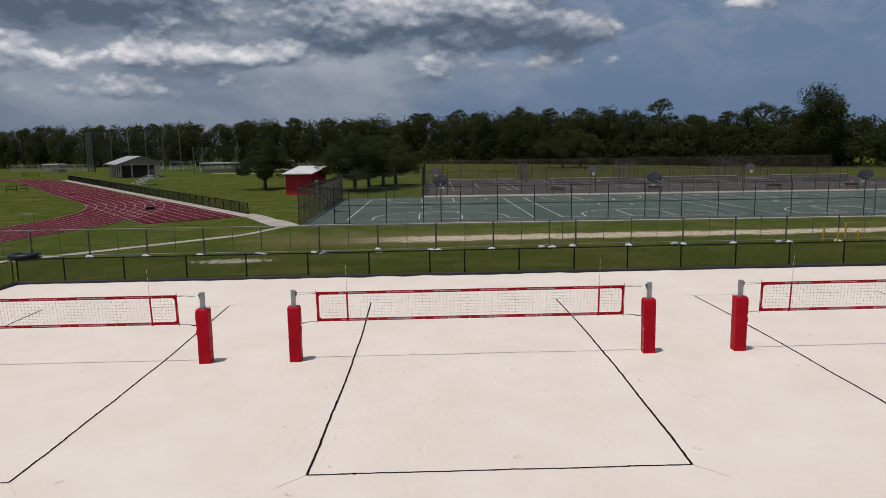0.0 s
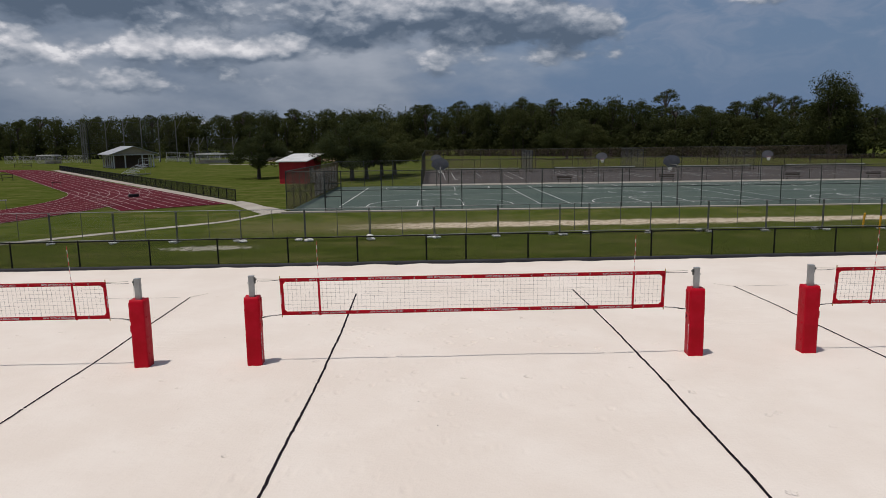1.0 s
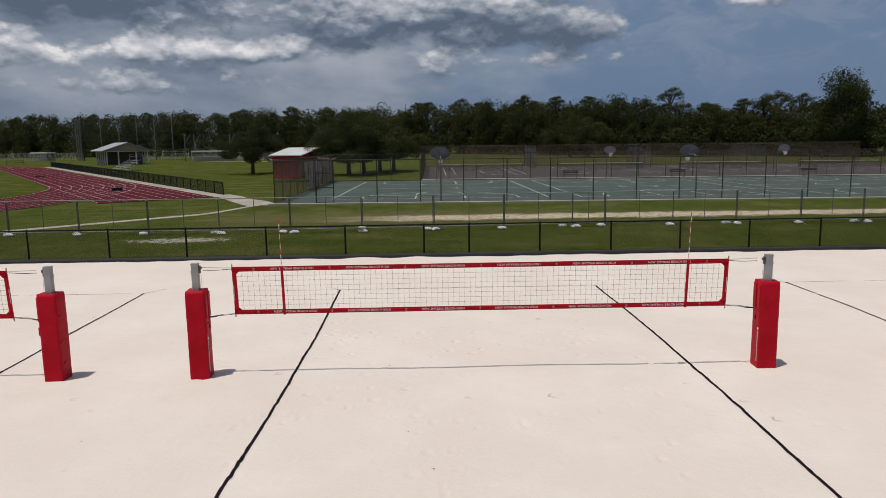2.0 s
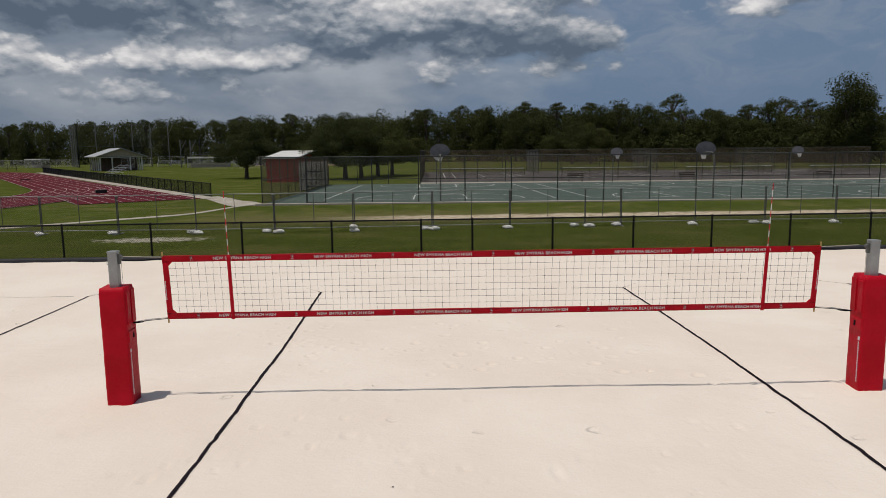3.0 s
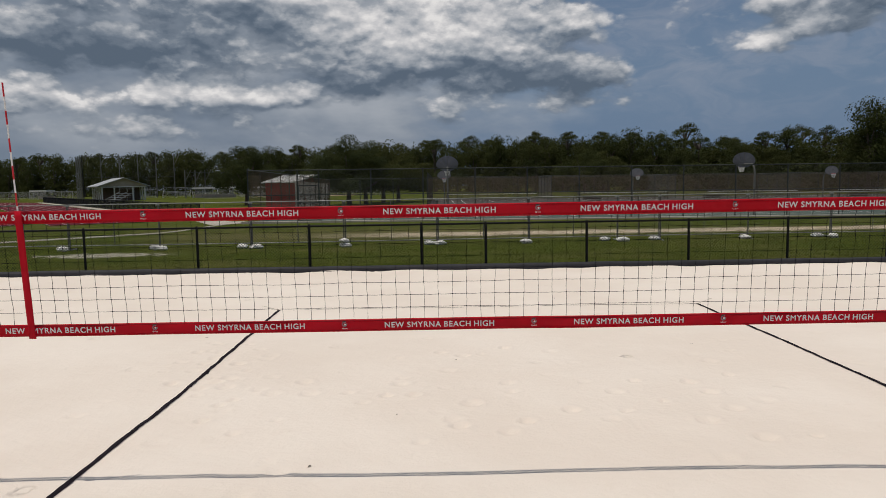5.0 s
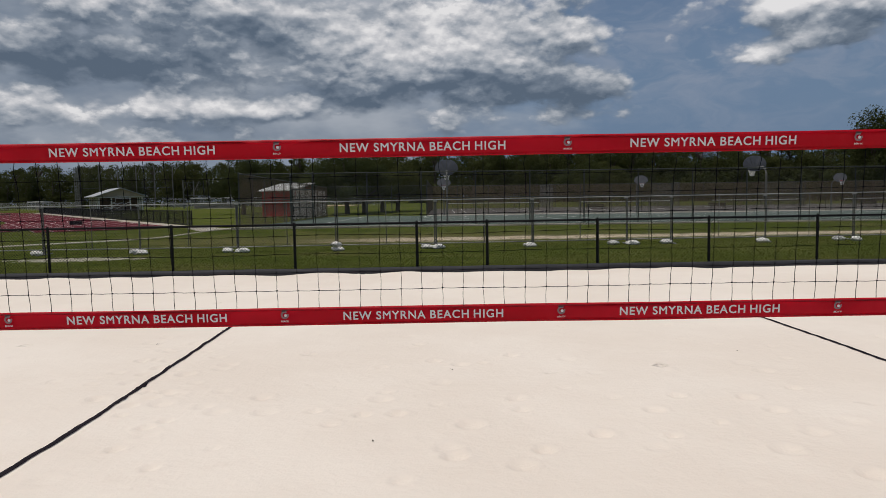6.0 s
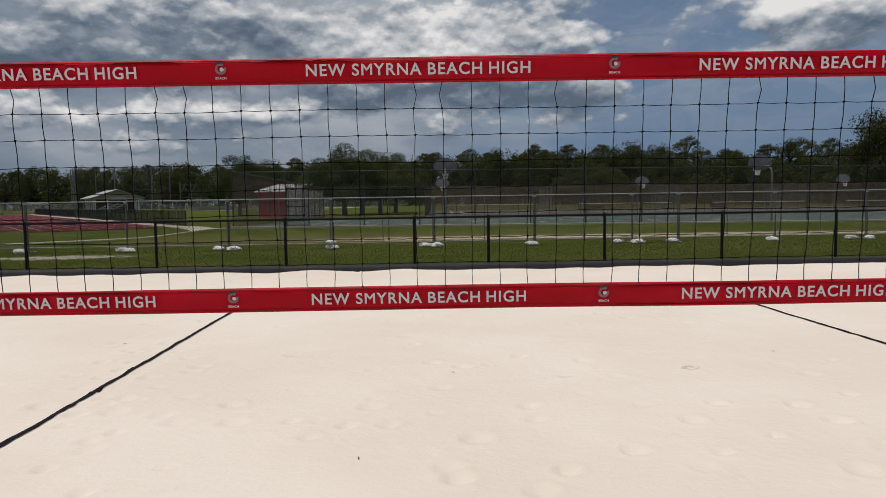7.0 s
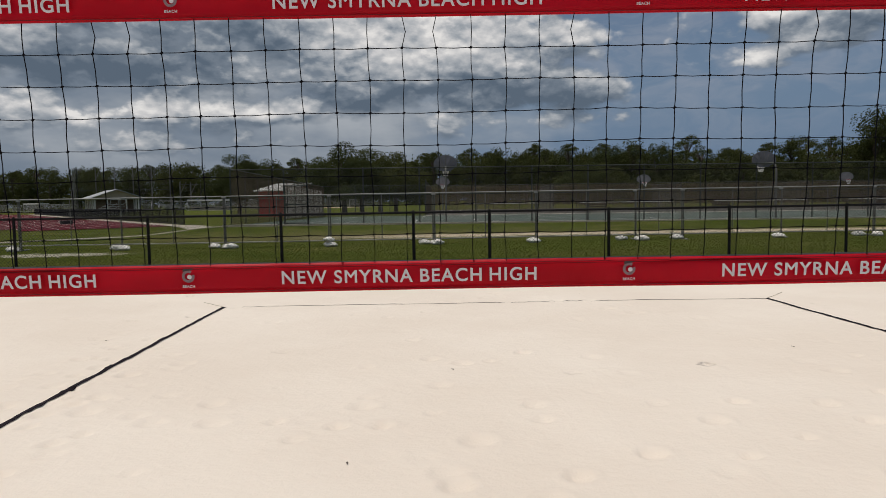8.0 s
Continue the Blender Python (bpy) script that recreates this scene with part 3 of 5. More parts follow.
def band_mesh(x0, x1, z0, z1, seed, thick=0.004):
    """A folded vinyl band with slight ripples."""
    k = max(4, int((x1 - x0) / 0.06))
    geo = Geo()
    rows = 5
    for side in (-1, 1):
        for j in range(rows):
            for i in range(k + 1):
                x = x0 + (x1 - x0) * i / k
                s = j / (rows - 1)
                y = 0.006 * noise.noise((x * 1.6, s * 1.2, seed)) + 0.004 * noise.noise((x * 5, s * 2.5, seed + 7)) * math.sin(math.pi * (0.2 + 0.6 * s))
                z = z0 + (z1 - z0) * s + 0.004 * noise.noise((x * 0.8, s * 0.3, seed + 3))
                geo.v.append((x, y + side * thick * (0.4 + 0.6 * math.sin(math.pi * s)), z))
    w = k + 1
    half = rows * w
    for j in range(rows - 1):
        for i in range(k):
            a = j * w + i
            geo.f.append((a, a + 1, a + w + 1, a + w))
            geo.f.append((half + a, half + a + w, half + a + w + 1, half + a + 1))
    for i in range(k):
        geo.f.append((i, half + i, half + i + 1, i + 1))
        b = (rows - 1) * w + i
        geo.f.append((b, b + 1, half + b + 1, half + b))
    for i in (0, k):
        for j in range(rows - 1):
            a = j * w + i
            geo.f.append((a, a + w, half + a + w, half + a) if i == 0 else (a, half + a, half + a + w, a + w))
    return geo


def outline(words, size, name, bold):
    """A word as a mesh in the built-in type, its strokes fattened by a share of its size."""
    curve = bpy.data.curves.new(name, "FONT")
    curve.body, curve.size, curve.align_x, curve.align_y = words, size, "CENTER", "CENTER"
    curve.extrude, curve.space_character, curve.offset = 0.0006, 1.14, size * bold
    ob = bpy.data.objects.new(name, curve)
    scene.collection.objects.link(ob)
    bpy.context.view_layer.update()
    me = bpy.data.meshes.new_from_object(ob.evaluated_get(bpy.context.evaluated_depsgraph_get()))
    bpy.data.objects.remove(ob)
    bpy.data.curves.remove(curve)
    pts = [tuple(v.co) for v in me.vertices]
    return pts, [tuple(p.vertices) for p in me.polygons]


def spans(pts, faces):
    """The stretch along x of each letter, from the first to the last."""
    rows = sorted((min(pts[i][0] for i in f), max(pts[i][0] for i in f)) for f in faces)
    out = [list(rows[0])]
    for lo, hi in rows[1:]:
        if lo > out[-1][1] + 1e-5:
            out.append([lo, hi])
        out[-1][1] = max(out[-1][1], hi)
    return out


def lettering(words, size, name):
    pts, faces = outline(words, size, name, 0.0155)
    thin, thin_faces = outline(words, size, name, 0.0)
    g = Geo()
    stretch = spans(thin, thin_faces)
    letters = words.replace(" ", "")
    sharp = [stretch[i] for i, c in enumerate(letters) if c == "M" and len(stretch) == len(letters)]

    def lay(points, polys, keep, dx=0.0, dz=0.0):
        index = {}
        for f in polys:
            x = sum(points[i][0] for i in f) / len(f)
            if any(lo - size * 0.03 < x < hi + size * 0.03 for lo, hi in sharp) != keep:
                continue
            for i in f:
                if i not in index:
                    index[i] = len(g.v)
                    g.v.append((points[i][0] + dx, points[i][1], points[i][2] + dz))
            g.f.append(tuple(index[i] for i in f))
    lay(pts, faces, False)
    # the pointed letter is fattened sideways only
    lay(thin, thin_faces, True, -size * 0.0135)
    lay(thin, thin_faces, True, size * 0.0135, 0.0002)
    me = g.mesh(name, LETTER)
    wide = max(v.co.x for v in me.vertices) - min(v.co.x for v in me.vertices)
    return me, wide


def set_material(me, mat):
    me.materials.clear()
    me.materials.append(mat)
    return me


PRINT = []
for word in ("NEW", "SMYRNA", "BEACH", "HIGH"):
    me, wide = lettering(word, 0.07, "printed_word")
    PRINT.append((set_material(me, LETTER), wide))
WORDS_W = sum(w for _, w in PRINT) + 3 * 0.03
SMALL, SMALL_W = lettering("BEACH", 0.012, "small_word")
set_material(SMALL, LETTER)


def emblem_parts():
    """A plain round mark: ring, inner disc and crest bar."""
    ring, disc, crest = Geo(), Geo(), Geo()
    k = 20
    for i in range(k):
        a, b = 2 * math.pi * i / k, 2 * math.pi * (i + 1) / k
        pts = [(math.cos(t) * q, 0, math.sin(t) * q) for t, q in ((a, 0.012), (b, 0.012), (b, 0.021), (a, 0.021))]
        if not 0.3 < (a + b) / 2 < 0.9:
            ring.quad(*pts[::-1])
    disc.quad(*[(0.004 + math.cos(t) * 0.0075, 0, -0.002 + math.sin(t) * 0.0075) for t in [2 * math.pi * i / 14 for i in range(14)]])
    crest.quad((-0.019, 0, 0.016), (0.012, 0, 0.021), (0.02, 0, 0.027), (-0.014, 0, 0.027))
    return ring.mesh("emblem_ring", PRINT_GREY), disc.mesh("emblem_disc", LETTER), crest.mesh("emblem_crest", PRINT_DARK)


EMBLEM = emblem_parts()


def make_net(m):
    """The net with its bands, prints, mesh and cords, centred on its own origin."""
    r = rng(11)
    net = thing("volleyball_net", m, "red-banded beach volleyball net with white printed lettering", "volleyball net", "volleyball nets")
    bands = {}
    for name, z0, z1, seed in (("top_band", TOP - BAND, TOP, 1), ("bottom_band", LOW, LOW + BAND, 9)):
        bands[name] = part(name, band_mesh(NET_L, NET_R, z0, z1, seed), BAND_RED, net, smooth=True)
    # stitched hems along both edges of each band
    for name, zs in (("top_band", (TOP - BAND + 0.007, TOP - 0.007, TOP - 0.013)), ("bottom_band", (LOW + 0.007, LOW + BAND - 0.007, LOW + BAND - 0.013))):
        for z in zs:
            g = Geo()
            g.box(NET_L, -0.0095, z - 0.0007, NET_R, -0.004, z + 0.0007)
            part("stitching", g, STITCH, bands[name])
    for x, seed in ((NET_L, 21), (NET_R - 0.085, 22)):
        g = band_mesh(LOW + BAND, TOP - BAND, 0, 0.085, seed, 0.0035)
        g.v = [(x + z, y, xx) for xx, y, z in g.v]
        part("side_band", g, BAND_RED, net, smooth=True)
    # corner gussets
    for x, sx in ((NET_L + 0.085, 1), (NET_R - 0.085, -1)):
        for z, sz in ((LOW + BAND, 1), (TOP - BAND, -1)):
            g = Geo()
            for y in (-0.003, 0.003):
                g.quad((x, y, z), (x + sx * 0.06, y, z), (x, y, z + sz * 0.06))
            part("corner_gusset", g, BAND_RED, net)
    # prints on both bands
    for band, z, step_x, off in (("top_band", TOP - BAND / 2, 1.478, -0.005), ("bottom_band", LOW + BAND / 2, 1.458, -0.03)):
        for k in range(-3, 4):
            x = k * step_x + off
            for me in EMBLEM:
                o = part(me.name, me, None, bands[band])
                o.location = (x, -0.0125 if me is not EMBLEM[0] else -0.012, z + 0.012)
            o = part("small_word", SMALL, None, bands[band])
            o.matrix_basis = pose(x, -0.0125, z - 0.022, 90)
            if k < 3:
                s = 0.845 / WORDS_W
                left = x + step_x / 2 - 0.4225
                for me, wide in PRINT:
                    o = part("printed_word", me, None, bands[band])
                    o.matrix_basis = pose(left + wide * s / 2, -0.012, z, 90) @ Matrix.Diagonal((s, s, 1, 1))
                    left += (wide + 0.03) * s
    # mesh of knotted cord
    rows, cols = 8, 88
    z0, z1 = LOW + BAND - 0.004, TOP - BAND + 0.004
    x0, x1 = NET_L + 0.08, NET_R - 0.08

    def knot(i, j):
        x = x0 + (x1 - x0) * i / cols
        z = z0 + (z1 - z0) * j / rows
        sag = 0.0
        if 0 < j < rows:
            sag = -0.012 * math.sin(math.pi * j / rows) * (0.5 + noise.noise((i * 0.13, j * 0.4, 1)))
            x += 0.007 * noise.noise((i * 0.31, j * 0.45, 6)) + 0.003 * noise.noise((i * 1.3, j * 1.1, 2))
            sag += 0.003 * noise.noise((i * 0.7, j * 0.9, 9))
        return Vector((x, 0.006 * noise.noise((i * 0.3, j * 0.6, 3)), z + sag))
    for i in range(1, cols):
        pts = []
        for j in range(rows + 1):
            p = knot(i, j)
            pts.append(p)
            if j < rows:
                q = knot(i, j + 1)
                slack = 0.011 if (j == rows - 1 and noise.noise((i * 0.77, 5, 5)) > 0.12) else 0.002
                pts.append((p + q) / 2 + Vector((slack * math.copysign(1, noise.noise((i * 1.7, j, 8))), 0, 0)))
        g = Geo()
        g.tube(pts, 0.0017, 4, False)
        part("upright_cord", g, CORD, net)
    for j in range(1, rows):
        pts = []
        for i in range(cols + 1):
            p = knot(i, j)
            pts.append(p)
            if i < cols:
                pts.append((p + knot(i + 1, j)) / 2 + Vector((0, 0, -0.0022 + 0.002 * noise.noise((i, j, 4)))))
        g = Geo()
        g.tube(pts, 0.0017, 4, False)
        part("level_cord", g, CORD, net)
    g = Geo()
    for j in range(1, rows):
        for i in range(1, cols):
            p = knot(i, j)
            g.tube([p - Vector((0.005, 0, 0.002)), p, p + Vector((0.005, 0, 0.002))], [0.0018, 0.0048, 0.0018], 5, False)
    tagged(part("knot_work", g, CORD, net), kind="stuff")
    # unreadable upright print on the side bands, as plain bars
    g = Geo()
    g.box(0, -0.0095, 0, 0.012, -0.004, 0.014)
    bar = g.mesh("side_bar", LETTER)
    for x in (NET_L + 0.012, NET_R - 0.024):
        for i in range(15):
            part("side_bar", bar, None, net).location = (x, 0, 1.52 + i * 0.02)
    # wooden dowels in the side sleeves
    for x in (NET_L + 0.012, NET_R - 0.012):
        for z0, z1 in ((LOW - 0.055, LOW + 0.01), (TOP - 0.01, TOP + 0.055)):
            g = Geo()
            g.tube([(x, 0, z0), (x, 0, z1)], 0.012, 8)
            part("dowel_end", g, DOWEL, net, "pale wooden dowel end")
    # cords and straps out to the posts
    for sx, x in ((-1, NET_L), (1, NET_R)):
        end = sx * 5.43
        g = Geo()
        g.tube([(x, 0, TOP - 0.02), ((x + end) / 2, 0, TOP - 0.012), (end, 0, TOP)], 0.006, 5)
        part("top_cord", g, PALE_CORD, net)
        g = Geo()
        g.tube([(x, 0.01, TOP - 0.045), ((x + end) / 2, 0.01, TOP - 0.065), (end, 0.01, TOP - 0.06)], 0.006, 5)
        part("tension_strap", g, CORD, net)
        g = Geo()
        g.tube([(x, 0, LOW + 0.01), (x + sx * 0.25, 0, LOW - 0.012), (end, 0, LOW - 0.05)], 0.0055, 5)
        g.tube([(x, 0.01, LOW + 0.02), (x + sx * 0.3, 0.01, LOW + 0.0), (end, 0.01, LOW - 0.05)], 0.004, 5)
        part("lower_strap", g, CORD, net)
        g = Geo()
        g.tube([(end - sx * 0.2, 0, LOW - 0.035), (end - sx * 0.1, 0, LOW - 0.04), (end, 0, LOW - 0.05)], [0.006, 0.016, 0.012], 6)
        part("strap_loop", g, CORD, net)
        g = Geo()
        g.tube([(x + sx * 0.22, 0, LOW - 0.006), (x + sx * 0.3, 0, LOW - 0.005), (x + sx * 0.36, 0, LOW - 0.02)], [0.004, 0.011, 0.004], 6)
        part("carabiner", g, STEEL, net)
    return net


def make_antenna(m):
    """Striped rod in a red sleeve over the net."""
    a = thing("net_antenna", m, "red and white striped net antenna in a red sleeve", "antenna", "net antennas")
    z = TOP - 0.06
    k = 0
    while z < 3.13:
        g = Geo()
        g.tube([(0, -0.016, z), (0, -0.016, min(z + 0.1, 3.14))], 0.006, 8)
        part("rod_stripe", g, ANT_WHITE if k % 2 == 0 else ANT_RED, a)
        z += 0.1
        k += 1
    g = band_mesh(LOW - 0.012, TOP + 0.004, -0.027, 0.027, 41, 0.004)
    g.v = [(zz, y - 0.018, xx) for xx, y, zz in g.v]
    part("sleeve", g, RED, a, smooth=True)
    return a


def make_post(m, side):
    """A padded net post; side is the direction of its net along x."""
    p = thing("volleyball_post", m, "grey metal net post in a tall red pad on sand", "net post", "padded net posts")
    g = Geo()
    g.box(-0.068, -0.06, -0.3, 0.068, 0.06, 2.28)
    part("post_tube", g, GREY_POST, p, bevel=0.012)
    g = Geo()
    g.box(-0.072, -0.064, 2.27, 0.072, 0.064, 2.295)
    part("cap", g, GREY_POST, p, bevel=0.006)
    g = Geo()
    g.box(side * 0.068, -0.03, 2.1, side * 0.1, 0.03, 2.25)
    g.tube([(side * 0.1, -0.03, 2.2), (side * 0.1, 0.03, 2.2)], 0.03, 10)
    part("pulley", g, DULL_STEEL, p, bevel=0.004)
    g = Geo()
    g.tube([(-side * 0.068, 0, 2.14), (-side * 0.1, 0, 2.14), (-side * 0.1, 0, 2.1), (-side * 0.068, 0, 2.1)], 0.006, 5)
    part("eye_bolt", g, STEEL, p)
    g = Geo()
    g.tube([(side * 0.105, 0.0, 2.17), (side * 0.11, -0.01, 1.95), (side * 0.115, -0.015, 1.76)], 0.003, 4)
    part("hanging_cord", g, PALE_CORD, p)
    # soft pad: rounded box with slight bulges
    geo = Geo()
    wx, wy, rows = 0.188, 0.18, 26
    ring = []
    for sx, sy, a0 in ((1, 1, 0), (-1, 1, 90), (-1, -1, 180), (1, -1, 270)):
        for a in (0, 30, 60, 90):
            ring.append((sx * (wx - 0.028) + 0.028 * math.cos(radians(a0 + a)), sy * (wy - 0.028) + 0.028 * math.sin(radians(a0 + a))))
        nx, ny = ((-1, 1), (-1, -1), (1, -1), (1, 1))[(a0 // 90)]
        x0, y0 = ring[-1]
        x1, y1 = (nx * (wx - 0.028), y0) if a0 in (0, 180) else (x0, ny * (wy - 0.028))
        for s in (0.25, 0.5, 0.75):
            ring.append((x0 + (x1 - x0) * s, y0 + (y1 - y0) * s))
    k = len(ring)
    for j in range(rows + 1):
        s = j / rows
        z = -0.09 + 1.86 * s
        for x, y in ring:
            bulge = 1 + 0.022 * noise.noise((x * 7, y * 7 + side, z * 1.8)) + 0.012 * noise.noise((x * 14, y * 14, z * 6 + side))
            end = 1.0 - (0.04 if j in (0, rows) else 0.0)
            geo.v.append((x * bulge * end, y * bulge * end, z + (0.012 * noise.noise((x * 9, y * 9, 3 + side)) if j == rows else 0)))
    for j in range(rows):
        for i in range(k):
            a, b = j * k + i, j * k + (i + 1) % k
            geo.f.append((a, b, b + k, a + k))
    top = [rows * k + i for i in range(k)]
    base = len(geo.v)
    for i in range(k):
        x, y, z = geo.v[top[i]]
        geo.v.append((x * 0.42, y * 0.42, z - 0.004))
    for i in range(k):
        j = (i + 1) % k
        geo.f.append((top[i], top[j], base + j, base + i))
    pad = part("pad", geo, RED, p, "tall red vinyl pad", smooth=True)
    # closing flaps and straps on the side towards the net
    for z0, z1, y0, y1 in ((1.22, 1.7, -0.16, -0.04), (1.22, 1.72, 0.02, 0.15), (0.95, 1.12, -0.17, 0.12)):
        g = Geo()
        g.box(side * 0.18, y0, z0, side * 0.206, y1, z1)
        part("flap", g, RED, pad, bevel=0.008)
    g = Geo()
    g.box(side * 0.195, -0.03, 1.0, side * 0.212, 0.012, 1.08)
    part("buckle", g, CORD, pad)
    for z in (0.35, 0.78, 1.3):
        g = Geo()
        g.box(-side * 0.18, -0.09, z, -side * 0.205, -0.02, z + 0.05)
        part("strap_end", g, RED, pad, bevel=0.004)
    # unreadable upright print as plain bars
    g = Geo()
    g.box(side * 0.18, -0.135, 0.8, side * 0.197, -0.1, 0.85)
    part("print_mark", g, LETTER, pad, "white printed mark")
    g = Geo()
    g.box(side * 0.18, -0.009, 0, side * 0.196, 0.009, 0.017)
    bar = g.mesh("print_bar", LETTER)
    for i in range(24):
        part("print_bar", bar, None, pad).location = (0, -0.117, 0.16 + 0.026 * i)
    return p


# ---------- fence panels on stands, with bags ----------
def make_panel(m, w, seed):
    f = thing("mobile_fence", m, "galvanised temporary chain link fence standing on grass", "fence", "temporary fences")
    for x in (0.03, w - 0.03):
        g = Geo()
        g.tube([(x, 0, 0.02), (x, 0, 1.85)], 0.026, 6)
        part("side_tube", g, DULL_STEEL, f)
    for name, z in (("top_tube", 1.83), ("bottom_tube", 0.2)):
        g = Geo()
        g.tube([(0.03, 0, z), (w - 0.03, 0, z)], 0.02, 6)
        part(name, g, STEEL, f)
    g = Geo()
    g.tube([(w / 2, 0, 0.2), (w / 2, 0, 1.83)], 0.017, 6)
    part("middle_tube", g, DULL_STEEL, f)
    part("chain_link", weave(Geo(), 0.03, w - 0.03, 0.2, 1.83, 0.1, 0.0012), DULL_STEEL, f)
    return f


def make_stand(m):
    s = thing("fence_stand", m, "galvanised flat fence stand on grass", "fence stand", "stands of the fence panels")
    g = Geo()
    g.tube([(0, -0.55, 0.03), (0, 0.55, 0.03)], 0.024, 6)
    part("foot_tube", g, STEEL, s)
    g = Geo()
    g.tube([(0, 0, 0.03), (0, 0, 0.3)], 0.02, 6)
    part("socket", g, STEEL, s)
    g = Geo()
    g.box(-0.07, -0.035, 1.76, 0.07, 0.035, 1.84)
    part("clamp", g, STEEL, s, bevel=0.01)
    return s


def bag_mesh(seed):
    g = Geo()
    nu, nv = 18, 10
    for j in range(nv + 1):
        v = math.pi * j / nv
        for i in range(nu):
            u = 2 * math.pi * i / nu
            x, y, z = math.cos(u) * math.sin(v), math.sin(u) * math.sin(v), math.cos(v)
            x = math.copysign(abs(x) ** 0.75, x)
            q = 1 + 0.42 * noise.noise((x * 1.7 + seed, y * 1.7, z * 1.5)) + 0.16 * noise.noise((x * 5, y * 5, z * 5 + seed))
            pinch = 1 - 0.35 * max(0, abs(x) - 0.75) / 0.25
            g.v.append((0.25 * x * q, 0.17 * y * q * pinch, 0.11 + 0.12 * z * q * pinch))
    for j in range(nv):
        for i in range(nu):
            a, b = j * nu + i, j * nu + (i + 1) % nu
            g.f.append((a, a + nu, b + nu, b))
    me = g.mesh("sandbag", BAG, True)
    return me


BAGS = [bag_mesh(s) for s in (1.0, 7.0, 13.0)]


def make_bag(x, y, turn, k, z=-0.05, tip=0):
    b = new("sandbag", BAGS[k % 3])
    b.matrix_world = pose(x, y, z, tip, 0, turn) @ Matrix.Diagonal((0.92, 0.9, 0.8, 1))
    tagged(b, "lumpy white sandbag weighing down a fence stand", "sandbag", "sandbags on the fence stands")


# ---------- courts beyond ----------
COURT_M = pose(-13.0, 41.2, 0.03, 0, 0.26, 0)
BALL_M = pose(-12.2, 36.0, 0.36, -0.55, 0.26, 0)


def arc(cx, cy, r, a0, a1, k=24):
    return [(cx + r * math.cos(radians(a0 + (a1 - a0) * i / k)), cy + r * math.sin(radians(a0 + (a1 - a0) * i / k)), 0) for i in range(k + 1)]


def ball_court():
    slab("court_ground", [(0.05, 0), (90, 0), (90, 33.4), (-0.55, 33.4)], -0.2, 0.0, COURT, "faded green painted asphalt ball court", "court", BALL_M)
    slab("kerb", [(-0.3, -0.7), (90, -0.7), (90, -0.02), (-0.3, -0.02)], -0.3, 0.03, CONCRETE, "pale concrete edging along the ball courts", "kerb", BALL_M)
    slab("walkway", [(10.6, 28.24), (90, 28.24), (90, 31.2), (10.6, 31.2)], -0.15, 0.02, CONCRETE, "pale concrete walkway between two courts", "walkway", COURT_M)
    slab("tennis_ground", [(10.6, 31.24), (90, 31.24), (90, 72), (10.6, 72)], -0.15, 0.0, TENNIS, "worn dark asphalt tennis courts", "court", COURT_M)
    for cx in (11.7, 30.6, 49.6, 68.6):
        t = thing("court_marking", BALL_M @ pose(cx, 0, 0.006), "white painted basketball court lines", "court marking", "painted court lines", "structure")
        y0, y1 = 3.6, 30.4

        def line(name, pts, w=0.09):
            g = Geo()
            g.ribbon(pts, w)
            part(name, g, WHITE_LINE, t)
        for x in (-8.2, 8.2):
            line("side_line", [(x, y0, 0), (x, y1, 0)])
        for y, s in ((y0, 1), (y1, -1)):
            line("end_line", [(-8.2, y, 0), (8.2, y, 0)])
            for x in (-1.9, 1.9):
                line("lane_line", [(x, y, 0), (x, y + s * 5.8, 0)])
                for k in (1.9, 2.8, 3.7):
                    line("lane_mark", [(x, y + s * k, 0), (x * 1.12, y + s * k, 0)])
            line("foul_line", [(-1.9, y + s * 5.8, 0), (1.9, y + s * 5.8, 0)])
            line("key_circle", arc(0, y + s * 5.8, 1.83, 0, 180 * s))
            line("three_point_line", [(-6.0, y, 0)] + arc(0, y + s * 1.6, 6.0, 180, 180 - 180 * s, 32) + [(6.0, y, 0)])
        line("half_way_line", [(-8.2, 17, 0), (8.2, 17, 0)])
        line("centre_circle", arc(0, 17, 1.83, 0, 360, 36))


def tennis_court(cx):
    t = thing("tennis_marking", COURT_M @ pose(cx, 53, 0.006), "faded white tennis court lines", "court marking", "painted court lines", "structure")

    def line(name, a, b):
        g = Geo()
        g.ribbon([(*a, 0), (*b, 0)], 0.09)
        part(name, g, WHITE_LINE, t)
    for x in (-5.5, -4.1, 4.1, 5.5):
        line("side_line", (x, -11.9), (x, 11.9))
    for y in (-11.9, 11.9):
        line("base_line", (-5.5, y), (5.5, y))
    for y in (-6.4, 6.4):
        line("service_line", (-4.1, y), (4.1, y))
    line("centre_line", (0, -6.4), (0, 6.4))
    n = thing("tennis_net", COURT_M @ pose(cx, 53, 0), "dark tennis net with pale top tape", "tennis net", "tennis nets")
    for x in (-6.4, 6.4):
        g = Geo()
        g.tube([(x, 0, 0), (x, 0, 1.07)], 0.04, 8)
        part("net_post", g, GREEN_POST, n)
    g = Geo()
    g.box(-6.4, -0.02, 0.98, 6.4, 0.02, 1.06)
    part("top_tape", g, WHITE_LINE, n)
    part("netting", weave(Geo(), -6.4, 6.4, 0.04, 0.98, 0.16, 0.008), CORD, n)


